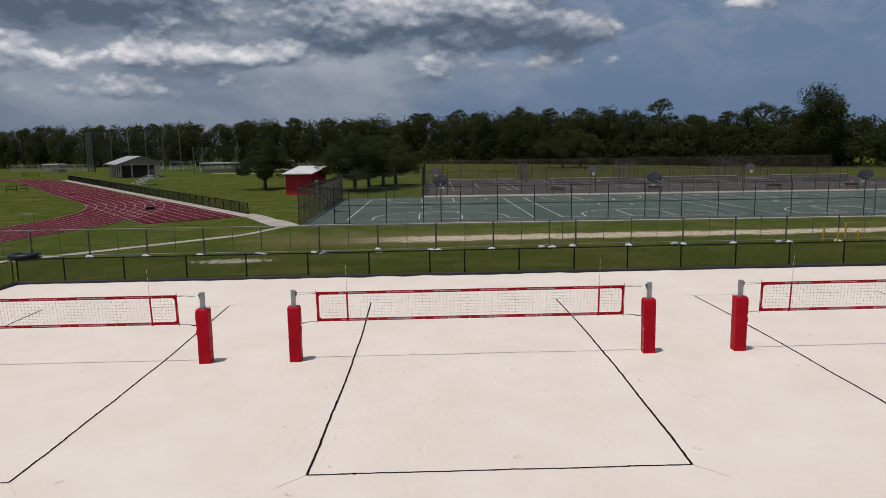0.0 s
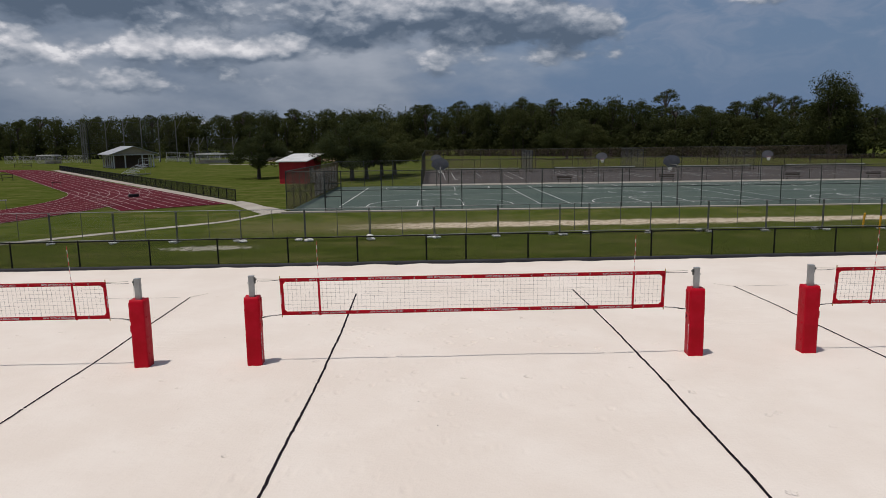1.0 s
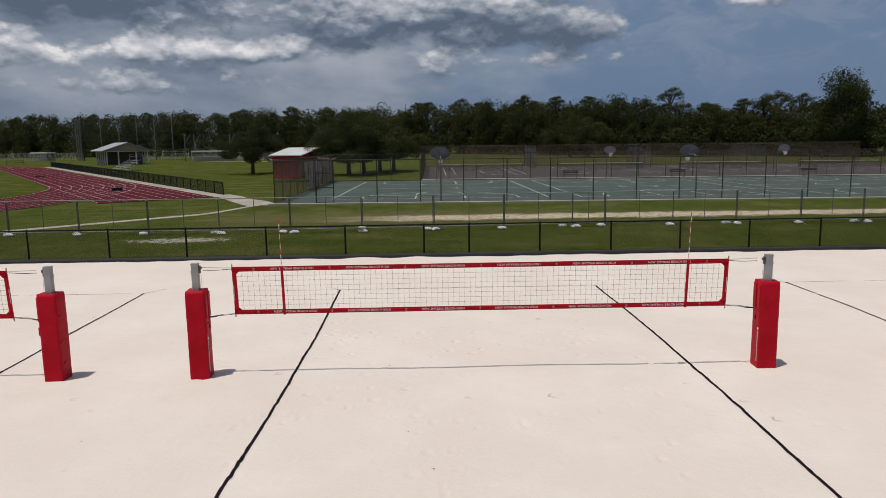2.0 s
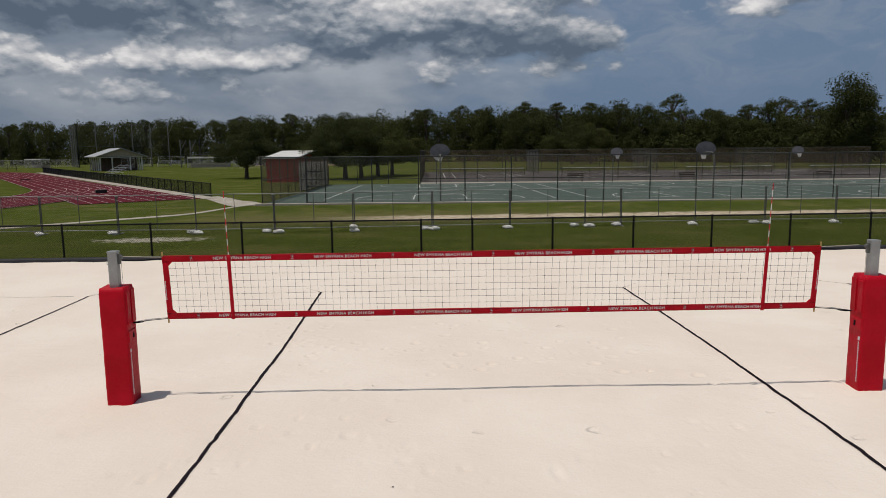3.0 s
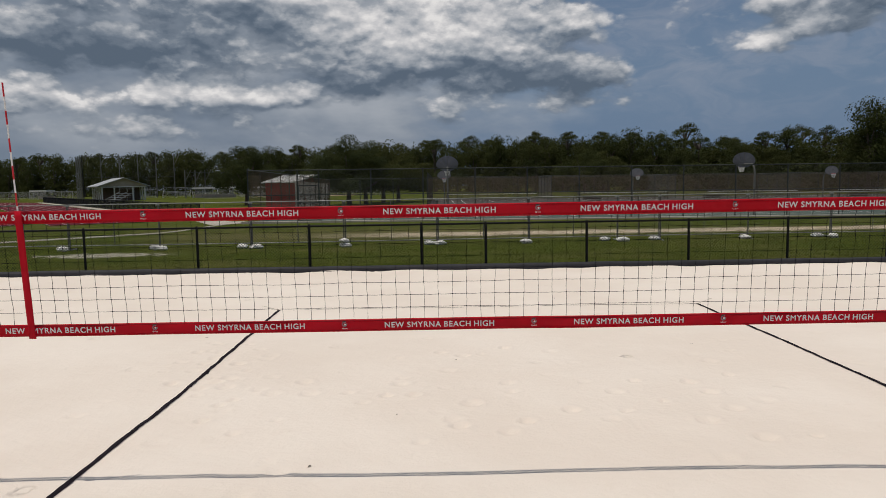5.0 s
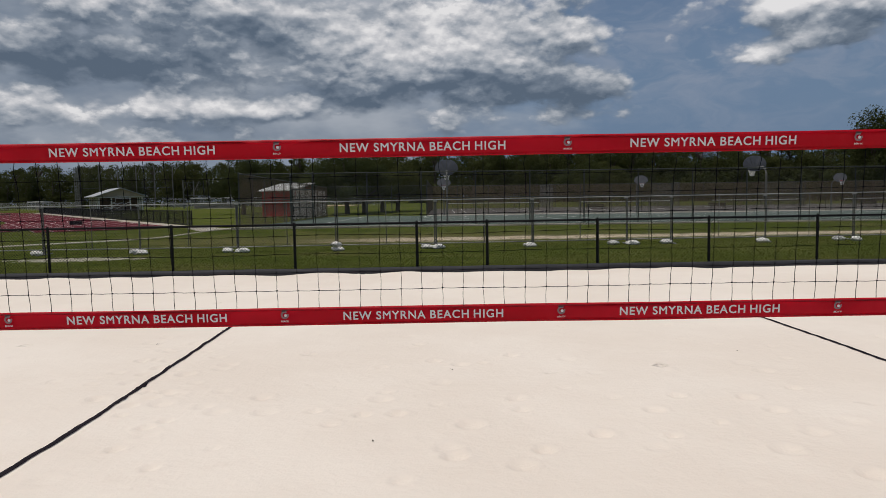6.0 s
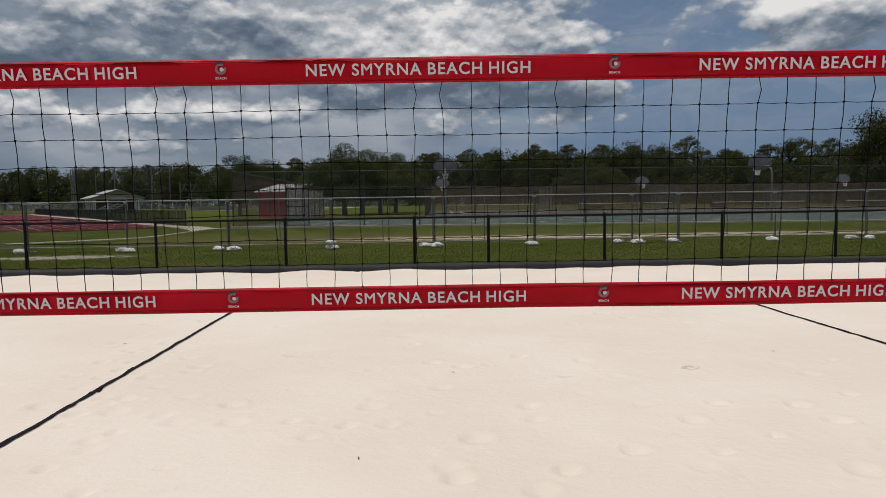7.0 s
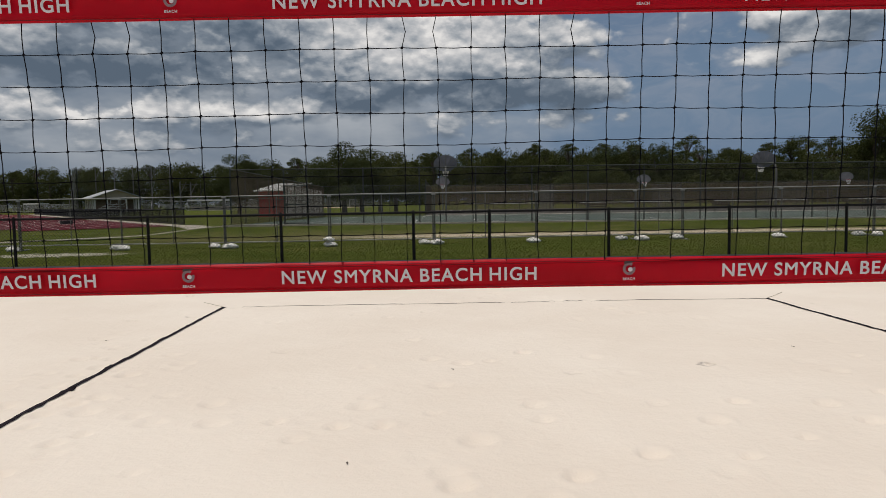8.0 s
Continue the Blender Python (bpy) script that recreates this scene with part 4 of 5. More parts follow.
def make_hoop(m):
    """Fan backboard on a bent pole; the board faces +y."""
    h = thing("basketball_hoop", m, "grey fan-shaped basketball backboard on a bent steel pole", "basketball hoop", "basketball hoops")
    g = Geo()
    path = [(0, 0, -0.1), (0, 0, 2.55)] + [(0, 0.55 - 0.55 * math.cos(radians(a)), 2.55 + 0.55 * math.sin(radians(a))) for a in (20, 40, 60, 80, 90)] + [(0, 1.5, 3.1)]
    g.tube(path, 0.055, 8)
    part("pole", g, DULL_STEEL, h)
    g = Geo()
    outline = [(-0.26, 2.92), (0.26, 2.92)] + [(0.69 * math.cos(radians(a)), 3.32 + 0.52 * math.sin(radians(a))) for a in range(-12, 193, 12)]
    for y, flip in ((1.56, 1), (1.52, -1)):
        g.quad(*[(x, y, z) for x, z in outline[::flip]])
    k = len(outline)
    for i in range(k):
        j = (i + 1) % k
        (x0, z0), (x1, z1) = outline[i], outline[j]
        g.quad((x0, 1.52, z0), (x1, 1.52, z1), (x1, 1.56, z1), (x0, 1.56, z0))
    board = part("backboard", g, BOARD, h)
    g = Geo()
    g.quad(*[(x * 0.96, 1.564, 3.3 + (z - 3.3) * 0.96) for x, z in outline[::-1]])
    part("front_face", g, BOARD_FACE, board, "pale grey front face, lit side in its colour")
    for a in range(0, 181, 30):
        g = Geo()
        g.tube([(0, 1.5, 3.0), (0.66 * math.cos(radians(a)), 1.5, 3.32 + 0.48 * math.sin(radians(a)))], 0.016, 5)
        part("rib", g, DULL_STEEL, h)
    g = Geo()
    g.tube([(x, y, 3.05) for x, y, _ in arc(0, 1.9, 0.23, 0, 360, 18)], 0.012, 5, False)
    part("rim", g, ANT_RED, h)
    g = Geo()
    for i in range(12):
        a = 2 * math.pi * i / 12
        g.tube([(0.22 * math.cos(a), 1.9 + 0.22 * math.sin(a), 3.05), (0.11 * math.cos(a + 0.5), 1.9 + 0.11 * math.sin(a + 0.5), 2.65)], 0.012, 4)
        g.tube([(0.22 * math.cos(a), 1.9 + 0.22 * math.sin(a), 3.05), (0.11 * math.cos(a - 0.5), 1.9 + 0.11 * math.sin(a - 0.5), 2.65)], 0.012, 4)
    part("hoop_net", g, ANT_WHITE, h, "white cord hoop net")
    return h


def make_bench(m):
    b = thing("park_bench", m, "dark wooden bench on pale concrete", "bench", "benches beside the courts")
    for y, z in ((-0.16, 0.45), (0.0, 0.45), (0.16, 0.45)):
        g = Geo()
        g.box(-0.95, y - 0.065, z, 0.95, y + 0.065, z + 0.04)
        part("seat_slat", g, BROWN_WOOD, b)
    for z in (0.62, 0.8):
        g = Geo()
        g.box(-0.95, 0.24, z, 0.95, 0.28, z + 0.13)
        part("back_slat", g, BROWN_WOOD, b)
    for x in (-0.75, 0.75):
        g = Geo()
        g.tube([(x, -0.25, 0), (x, 0.05, 0.45), (x, 0.3, 0.93)], 0.03, 5)
        g.tube([(x, 0.32, 0), (x, -0.1, 0.45)], 0.03, 5)
        part("leg", g, GREEN_POST, b)
    return b


# ---------- running track ----------
U, N = Vector((-0.568, 0.823, 0)), Vector((-0.823, -0.568, 0))
TRACK_M = Matrix(((U.x, N.x, 0, -21.1), (U.y, N.y, 0, 48.6), (0, 0, 1, 0), (0, 0, 0, 1)))
BEND_A, BEND_B, IN_R, LANES, LANE_W = 31.5, 116.0, 36.5, 8, 1.0875
OUT_R = IN_R + LANES * LANE_W
MID_N = OUT_R


def oval(r, k=40):
    pts = [(BEND_A, MID_N - r, 0), (BEND_B, MID_N - r, 0)]
    pts += [(BEND_B + r * math.sin(math.pi * i / k), MID_N - r * math.cos(math.pi * i / k), 0) for i in range(1, k)]
    pts += [(BEND_B, MID_N + r, 0), (BEND_A, MID_N + r, 0)]
    pts += [(BEND_A - r * math.sin(math.pi * i / k), MID_N + r * math.cos(math.pi * i / k), 0) for i in range(1, k)]
    return pts + pts[:1]


def make_track():
    t = thing("track", TRACK_M, "dark red running track with white lane lines", "running track", "", "structure")
    g = Geo()
    a, b = oval(IN_R), oval(OUT_R)
    for i in range(len(a) - 1):
        g.quad(*[(x, y, 0.012) for x, y, _ in (b[i], b[i + 1], a[i + 1], a[i])])
    part("oval", g, TRACK, t)
    g = Geo()
    g.quad((-0.6, -0.6, 0.006), (BEND_A, -0.6, 0.006), (BEND_A, 8.7, 0.006), (-0.6, 8.7, 0.006))
    part("chute", g, TRACK, t)
    for i in range(LANES + 1):
        g = Geo()
        g.ribbon([(x, y, 0.018) for x, y, _ in oval(IN_R + i * LANE_W)], 0.06)
        part("lane_line", g, TRACK_LINE, t)
        g = Geo()
        w = i * LANE_W
        g.ribbon([(-0.4, w, 0.0165), (BEND_A, w, 0.0165)], 0.06)
        part("chute_line", g, TRACK_LINE, t)
    for u in (13.5, 30.0):
        g = Geo()
        g.ribbon([(u, 0, 0.0172), (u, 8.7, 0.0172)], 0.06)
        part("start_line", g, TRACK_LINE, t)
    g = Geo()
    g.quad((-1.0, -2.0, 0.0), (122, -2.0, 0.0), (122, -0.55, 0.0), (-1.0, -0.55, 0.0))
    part("edge_strip", g, CONCRETE, t, "pale concrete strip")


make_track()
# path from the track gate to the courts, and the narrow path across the grass
def walk_way(pts, w, label):
    """A concrete path laid over the lie of the ground."""
    geo = Geo()
    fine = []
    for (x0, y0), (x1, y1) in zip(pts, pts[1:]):
        k = max(2, int(math.hypot(x1 - x0, y1 - y0) / 0.5))
        fine += [(x0 + (x1 - x0) * i / k, y0 + (y1 - y0) * i / k, 0) for i in range(k)]
    geo.ribbon(fine + [(*pts[-1], 0)], w, ground_z, 0.024)
    edge = len(geo.v)
    geo.v += [(x, y, z - 0.12) for x, y, z in geo.v]
    for i in range(0, edge - 2, 2):
        geo.f.append((i, i + 2, i + 2 + edge, i + edge))
        geo.f.append((i + 1, i + 1 + edge, i + 3 + edge, i + 3))
    piece("path", geo, CONCRETE, label, "path")


walk_way([(-20.6, 51.0), (-18.6, 48.0), (-15.4, 41.6), (-12.9, 35.6)], 1.9, "pale concrete path beside the track fence")
walk_way([(-60.0, -7.8), (-12.6, 36.6)], 0.9, "narrow pale concrete path across the grass")

# black fence beside the track
chain_fence("track_fence", TRACK_M @ pose(0, -2.0, 0), [1.2 + 2.55 * i for i in range(48)], 1.15, "low black fence beside the running track", 0.045, BLACK_POST, BLACK_POST, 0.1, 0.0055, rails=(0.1,))


def make_hurdle(m, mat=WHITE_PAINT):
    h = thing("hurdle", m, "white barred track hurdle", "hurdle", "hurdles by the track")
    g = Geo()
    g.box(-0.6, -0.02, 0.78, 0.6, 0.02, 0.88)
    part("bar", g, mat, h)
    for x in (-0.5, 0.5):
        g = Geo()
        g.tube([(x, 0.35, 0.03), (x, 0, 0.03), (x, 0, 0.8)], 0.025, 5)
        part("leg", g, DULL_STEEL, h)


make_hurdle(pose(-40.6, 47.2, -0.04, 0, 0, 20))
make_hurdle(pose(-51.8, 78.5, -0.04, 0, 0, 40), BROWN_WOOD)


def make_mat_box():
    b = thing("landing_box", pose(-33.4, 59.0, 0.02, 0, 0, 35), "low black box standing on the red track", "box")
    g = Geo()
    g.box(-0.5, -0.3, 0, 0.5, 0.3, 0.3)
    part("body", g, TYRE, b, bevel=0.05)
    g = Geo()
    g.box(-0.53, -0.33, 0.27, 0.53, 0.33, 0.33)
    part("lid", g, TYRE, b, bevel=0.03)


make_mat_box()


def make_ring():
    b = thing("tractor_tyre", pose(-27.4, 23.2, -0.04), "large black tyre lying flat on the grass", "tyre")
    g = Geo()
    g.tube([(0.75 * math.cos(2 * math.pi * i / 28), 0.75 * math.sin(2 * math.pi * i / 28), 0.2) for i in range(29)], 0.2, 10, False)
    part("tread", g, TYRE, b, smooth=True)
    g = Geo()
    g.tube([(0.55 * math.cos(2 * math.pi * i / 28), 0.55 * math.sin(2 * math.pi * i / 28), 0.2) for i in range(29)], 0.06, 8, False)
    part("inner_bead", g, TYRE, b, smooth=True)


make_ring()


def make_rack(m, w, label):
    r = thing("equipment_rack", m, label, "rack", "equipment on the infield")
    for x in (-w / 2, 0, w / 2):
        g = Geo()
        g.tube([(x, 0, 0), (x, 0, 1.1)], 0.06, 5)
        part("upright", g, BROWN_WOOD, r)
    for z in (0.5, 1.05):
        g = Geo()
        g.tube([(-w / 2, 0, z), (w / 2, 0, z)], 0.06, 5)
        part("bar", g, BROWN_WOOD, r)


make_rack(pose(-113, 178, -0.04, 0, 0, 30), 4.0, "dark wooden rack on the infield grass")
make_rack(pose(-73.5, 102.5, -0.04, 0, 0, 60), 3.6, "dark sled-like frame on the infield grass")

# ---------- ball courts, fences ----------
ball_court()
for cx in (19.2, 37.6, 56.0, 74.4):
    tennis_court(cx)
for near, far in ((11.7, 12.4), (30.1, 32.2), (48.4, 52.2), (66.5, 71.8)):
    make_hoop(BALL_M @ pose(near, 1.0, 0))
    make_hoop(COURT_M @ pose(far, 27.6, 0, 0, 0, 180))
for cx in (28.4, 41.3, 57.2, 67.5):
    make_bench(COURT_M @ pose(cx, 29.4, 0.02))
TALL = "tall dark chain link fence round the ball courts"
chain_fence("court_fence", BALL_M @ pose(0, 0, 0), [0, 2.9, 4.15] + [7.2 + 3.05 * i for i in range(27)], 3.0, TALL, 0.038, GREEN_POST, GREEN_POST, 0.14, 0.0028, rails=(1.55,))
chain_fence("court_fence", BALL_M @ pose(0, 0, 0, 0, 0, 90.9), [3.04 * i for i in range(12)], 3.05, TALL, 0.038, GREEN_POST, VEIL, 0.12, 0.0042, rails=(1.55,))
chain_fence("court_fence", COURT_M @ pose(0, 28.2, 0), [0, 3.5, 7.0, 10.6], 3.12, TALL, 0.038, GREEN_POST, GREEN_POST, 0.16, 0.004)
chain_fence("court_fence", COURT_M @ pose(10.6, 31.0, 0), [3.3 * i for i in range(25)], 3.1, TALL, 0.04, GREEN_POST, VEIL, 0.16, 0.0075, rails=(1.5,))
chain_fence("court_fence", COURT_M @ pose(10.6, 31.0, 0, 0, 0, 90), [3.4 * i for i in range(13)], 3.7, TALL, 0.045, GREEN_POST, DULL_STEEL, 0.16, 0.005, rails=(1.8,))
chain_fence("court_fence", COURT_M @ pose(10.6, 72.0, 0), [3.4 * i for i in range(24)], 3.7, TALL, 0.045, GREEN_POST, VEIL, 0.18, 0.014, rails=(1.8,))
for cx in (28.4, 46.8, 65.2):
    chain_fence("court_fence", COURT_M @ pose(cx, 58.0, 0, 0, 0, 90), [3.5 * i for i in range(5)], 3.6, TALL, 0.045, GREEN_POST, DULL_STEEL, 0.18, 0.005)


def make_screens():
    for i in range(8):
        y0 = 14.8 + 2.3 * i
        s = thing("fence_screen", BALL_M @ pose(-0.09 - 0.0157 * y0, y0, 0, 0, 0, 90.9), "pale weathered privacy screen tied to a court fence", "fence screen", "screens on the court fence")
        g = Geo()
        k = 8
        for a in range(k + 1):
            for z in (0.12, 1.0, 1.9, 2.62):
                g.v.append((2.2 * a / k, 0.03 * noise.noise((a * 0.6, z, i * 3.0)), z))
        for a in range(k):
            for b in range(3):
                q = a * 4 + b
                g.f.append((q, q + 4, q + 5, q + 1))
        part("sheet", g, SCREEN, s)
        g = Geo()
        g.tube([(0, 0, 2.64), (2.2, 0, 2.64)], 0.02, 5)
        part("hem", g, STEEL, s)


make_screens()


def make_gate():
    t = thing("court_gate", BALL_M @ pose(2.9, -0.03, 0), "dark metal chain link gate in the court fence", "gate")
    g = Geo()
    for a, b in (((0.05, 0, 0.08), (0.05, 0, 2.1)), ((1.25, 0, 0.08), (1.25, 0, 2.1)), ((0.05, 0, 2.1), (1.25, 0, 2.1)), ((0.05, 0, 0.08), (1.25, 0, 0.08)), ((0.05, 0, 1.1), (1.25, 0, 1.1))):
        g.tube([a, b], 0.03, 6)
    part("gate_frame", g, GREEN_POST, t)
    g = Geo()
    g.box(0.08, -0.05, 1.0, 0.2, 0.02, 1.18)
    part("latch", g, GREEN_POST, t)


make_gate()


# ---------- shed ----------
def make_shed():
    m = pose(-22.1, 79.9, -0.04, 0, 0, -14)
    s = thing("storage_shed", m, "red clapboard shed with a sloping white metal roof", "shed")
    w, d, h0, h1 = 4.0, 5.2, 3.0, 3.8
    g = Geo()
    g.quad((0, 0, -0.02), (w, 0, -0.02), (w, -0.03, -0.02), (0, -0.03, -0.02))
    g.quad((0, -0.03, 0), (w, -0.03, 0), (w, -0.005, h0 / 16), (0, -0.005, h0 / 16))
    g.quad((0, 0.01, 0), (0, -0.03, 0), (w, -0.03, 0), (w, 0.01, 0))
    g.f = g.f[1:]
    board = g.mesh("clapboard", SHED_RED)
    for i in range(16):
        part("clapboard", board, None, s).location = (0, 0, h0 / 16 * i)
    g = Geo()
    g.box(0, 0.012, 0, w, 0.1, h0 - 0.02)
    part("front_wall", g, SHED_RED, s)
    g = Geo()
    g.quad((w, 0, 0), (w, d, 0), (w, d, h1), (w, 0, h0))
    g.quad((0, d, 0), (0, 0, 0), (0, 0, h0), (0, d, h1))
    g.quad((w, d, 0), (0, d, 0), (0, d, h1), (w, d, h1))
    part("side_wall", g, SHED_RED, s)
    g = Geo()
    rise = (h1 - h0) / d
    y0, y1 = -0.45, d + 0.4
    za, zb = h0 + rise * y0, h0 + rise * y1
    for z in (0.02, 0.13):
        g.quad((-0.3, y0, za + z), (w + 0.35, y0, za + z), (w + 0.35, y1, zb + z), (-0.3, y1, zb + z))
    g.quad((-0.3, y0, za + 0.02), (w + 0.35, y0, za + 0.02), (w + 0.35, y0, za + 0.13), (-0.3, y0, za + 0.13))
    for x in (-0.3, w + 0.35):
        g.quad((x, y0, za + 0.02), (x, y1, zb + 0.02), (x, y1, zb + 0.13), (x, y0, za + 0.13))
    part("roof", g, WHITE_METAL, s)
    for i in range(9):
        g = Geo()
        x = -0.28 + i * (w + 0.6) / 8
        g.tube([(x, y0, za + 0.14), (x, y1, zb + 0.14)], 0.02, 4)
        part("roof_seam", g, WHITE_METAL, s)
    g = Geo()
    g.box(w, 1.0, 0.02, w + 0.05, 2.3, 2.1)
    part("door", g, WHITE_PAINT, s)


make_shed()


# ---------- far buildings, beside the track ----------
def make_pavilion():
    m = TRACK_M @ pose(121, -18.5, 0)
    p = thing("pavilion", m, "open pavilion with white columns and a grey gabled roof", "pavilion")
    half, length, eave, ridge = 5.1, 14.0, 3.1, 5.2
    for i in range(6):
        for y in (-half + 0.5, half - 0.5):
            g = Geo()
            x = 0.4 + i * (length - 0.8) / 5
            g.box(x - 0.13, y - 0.13, 0, x + 0.13, y + 0.13, eave)
            part("column", g, WHITE_PAINT, p)
    for y in (-2.0, 2.0):
        g = Geo()
        g.box(0.27, y - 0.13, 0, 0.53, y + 0.13, eave)
        part("column", g, WHITE_PAINT, p)
    g = Geo()
    g.box(4.5, -half + 0.8, 0, length - 0.6, half - 0.8, eave - 0.05)
    part("inner_room", g, BRICK, p, "brown brick room under the roof")
    g = Geo()
    g.box(0.1, -half + 0.2, eave, length - 0.1, half - 0.2, eave + 0.2)
    part("beam", g, WHITE_PAINT, p)
    for x in (0.3, length - 0.3):
        g = Geo()
        g.quad((x, -half, eave + 0.3), (x, 0, ridge), (x, half, eave + 0.3))
        part("gable", g, TAN_WALL, p)
    for sgn in (-1, 1):
        g = Geo()
        for z in (0.0, 0.14):
            g.quad((-0.6, sgn * (half + 0.7), eave + 0.12 + z), (length + 0.6, sgn * (half + 0.7), eave + 0.12 + z), (length + 0.6, 0, ridge + z), (-0.6, 0, ridge + z))
        g.quad((-0.6, sgn * (half + 0.7), eave + 0.12), (-0.6, 0, ridge), (-0.6, 0, ridge + 0.14), (-0.6, sgn * (half + 0.7), eave + 0.26))
        part("roof_slope", g, ROOF_GREY, p)


make_pavilion()


def make_bleacher(m, w=5.5, rows=5):
    b = thing("bleacher", m, "bare aluminium bleachers on grass", "bleachers", "bleachers")
    for i in range(rows):
        g = Geo()
        g.box(-w / 2, i * 0.65, 0.42 + i * 0.34, w / 2, i * 0.65 + 0.28, 0.48 + i * 0.34)
        part("seat_plank", g, ALUMINIUM, b)
        g = Geo()
        g.box(-w / 2, i * 0.65 + 0.3, 0.1 + i * 0.34, w / 2, i * 0.65 + 0.62, 0.14 + i * 0.34)
        part("foot_plank", g, ALUMINIUM, b)
    for x in (-w / 2 + 0.1, 0, w / 2 - 0.1):
        g = Geo()
        g.tube([(x, 0, 0.05), (x, rows * 0.65, 0.05), (x, rows * 0.65, 0.4 + rows * 0.34), (x, 0, 0.4)], 0.035, 5)
        g.tube([(x, rows * 0.65, 0.4 + rows * 0.34), (x, rows * 0.65, 1.3 + rows * 0.34)], 0.03, 5)
        part("support", g, ALUMINIUM, b)
    g = Geo()
    for z in (0.9, 1.3):
        g.tube([(-w / 2, rows * 0.65, z + rows * 0.34), (w / 2, rows * 0.65, z + rows * 0.34)], 0.025, 5)
    part("back_rail", g, ALUMINIUM, b)


make_bleacher(TRACK_M @ pose(78, -8.0, 0, 0, 0, 150), 7)
make_bleacher(pose(-66, 190, -0.04, 0, 0, 25), 7)
make_bleacher(pose(-57, 192, -0.04, 0, 0, 10), 7)
make_bleacher(pose(-92, 208, -0.04, 0, 0, 20), 9)
make_bleacher(pose(-82, 210, -0.04, 0, 0, 12), 8)


def make_backstop(m, spans, h, label, hood=3.0):
    b = thing("backstop", m, label, "backstop", "ball field backstops")
    for (x0, y0), (x1, y1) in zip(spans, spans[1:]):
        d = math.hypot(x1 - x0, y1 - y0)
        turn = Matrix.Translation((x0, y0, 0)) @ Matrix.Rotation(math.atan2(y1 - y0, x1 - x0), 4, "Z")
        part("netting", weave(Geo(), 0, d, 0, h, 0.6, 0.005, 0, turn), DULL_STEEL, b)
        for z in (h, h * 0.5, h * 0.25):
            g = Geo()
            g.tube([(x0, y0, z), (x1, y1, z)], 0.07, 5)
            part("rail", g, GREEN_POST, b)
        k = max(1, round(d / 5))
        for i in range(k + 1):
            g = Geo()
            x, y = x0 + (x1 - x0) * i / k, y0 + (y1 - y0) * i / k
            g.tube([(x, y, 0), (x, y, h + 0.6)], 0.17, 6)
            part("pole", g, DULL_STEEL, b)
            if hood:
                g = Geo()
                g.tube([(x, y, h - hood), (x + hood * 0.8, y - hood * 0.5, h + 0.4)], 0.1, 5)
                part("brace", g, DULL_STEEL, b)


make_backstop(pose(-118, 222, -0.04), [(0, 0), (8, -12), (34, -7)], 12.8, "tall galvanised ball field netting on poles", 3.0)
make_backstop(pose(-69.5, 184, -0.04), [(0, 0), (2.0, 10), (9, 12)], 7.0, "galvanised chain link backstop with a hood", 2.6)


def make_dugout(m, w):
    d = thing("dugout", m, "low dugout with a pale flat roof", "dugout", "dugouts")
    g = Geo()
    g.box(0, 0, 2.5, w, 3, 2.85)
    part("roof", g, WHITE_PAINT, d)
    for x in [w * i / 4 for i in range(5)]:
        g = Geo()
        g.tube([(x, 0.1, 0), (x, 0.1, 2.5)], 0.06, 5)
        part("post", g, STEEL, d)
    g = Geo()
    g.box(0, 2.8, 0, w, 3, 1.0)
    part("back_wall", g, TAN_WALL, d)
    part("screen", weave(Geo(), 0, w, 0, 2.5, 0.3, 0.012, 0.1), STEEL, d)


make_dugout(pose(-68.5, 186, -0.04, 0, 0, 3), 11)
make_dugout(pose(-57, 204, -0.04), 12)
make_dugout(pose(-133, 221, -0.04, 0, 0, -30), 9)
slab("infield", [(-54, 196), (-26, 188), (-24, 214), (-50, 222)], -0.1, -0.02, CLAY, "tan clay ball field infield", "infield")
chain_fence("field_fence", pose(-57, 190, -0.04, 0, 0, -7), [4 * i for i in range(11)], 2.2, "galvanised chain link field fence", 0.05, STEEL, STEEL, 0.3, 0.012)
chain_fence("field_fence", pose(-150, 232, -0.04, 0, 0, -10), [4 * i for i in range(9)], 2.4, "galvanised chain link field fence", 0.05, STEEL, STEEL, 0.3, 0.012)
slab("path", [(-62, 176), (-27, 160), (-27, 161.6), (-62, 178)], -0.1, -0.02, CONCRETE, "pale path to the ball fields", "path")


# ---------- trees ----------
def leaf_cloud(clumps, leaf, per, seed):
    """Many small leaf sprays round clump centres: arrays of corners."""
    gen = np.random.default_rng(seed)
    out = []
    for cx, cy, cz, rx, rz in clumps:
        k = max(6, int(per * rx * rx))
        d = gen.normal(size=(k, 3))
        d /= np.linalg.norm(d, axis=1)[:, None]
        rad = 1.1 - 0.5 * gen.random((k, 1)) ** 1.6
        c = np.array((cx, cy, cz)) + d * rad * np.array((rx, rx, rz))
        face = d + gen.normal(scale=0.42, size=(k, 3)) + np.array((0, 0, 0.25))
        a = np.cross(face, gen.normal(size=(k, 3)))
        a /= np.linalg.norm(a, axis=1)[:, None] + 1e-6
        b = np.cross(face, a)
        b /= np.linalg.norm(b, axis=1)[:, None] + 1e-6
        s = leaf * gen.uniform(0.5, 1.3, (k, 1))
        quad = np.stack([c - a * s, c - b * s * 0.6, c + a * s + d * s * 0.3, c + b * s * 0.6], 1)
        out.append(quad)
    return np.concatenate(out).reshape(-1, 3)


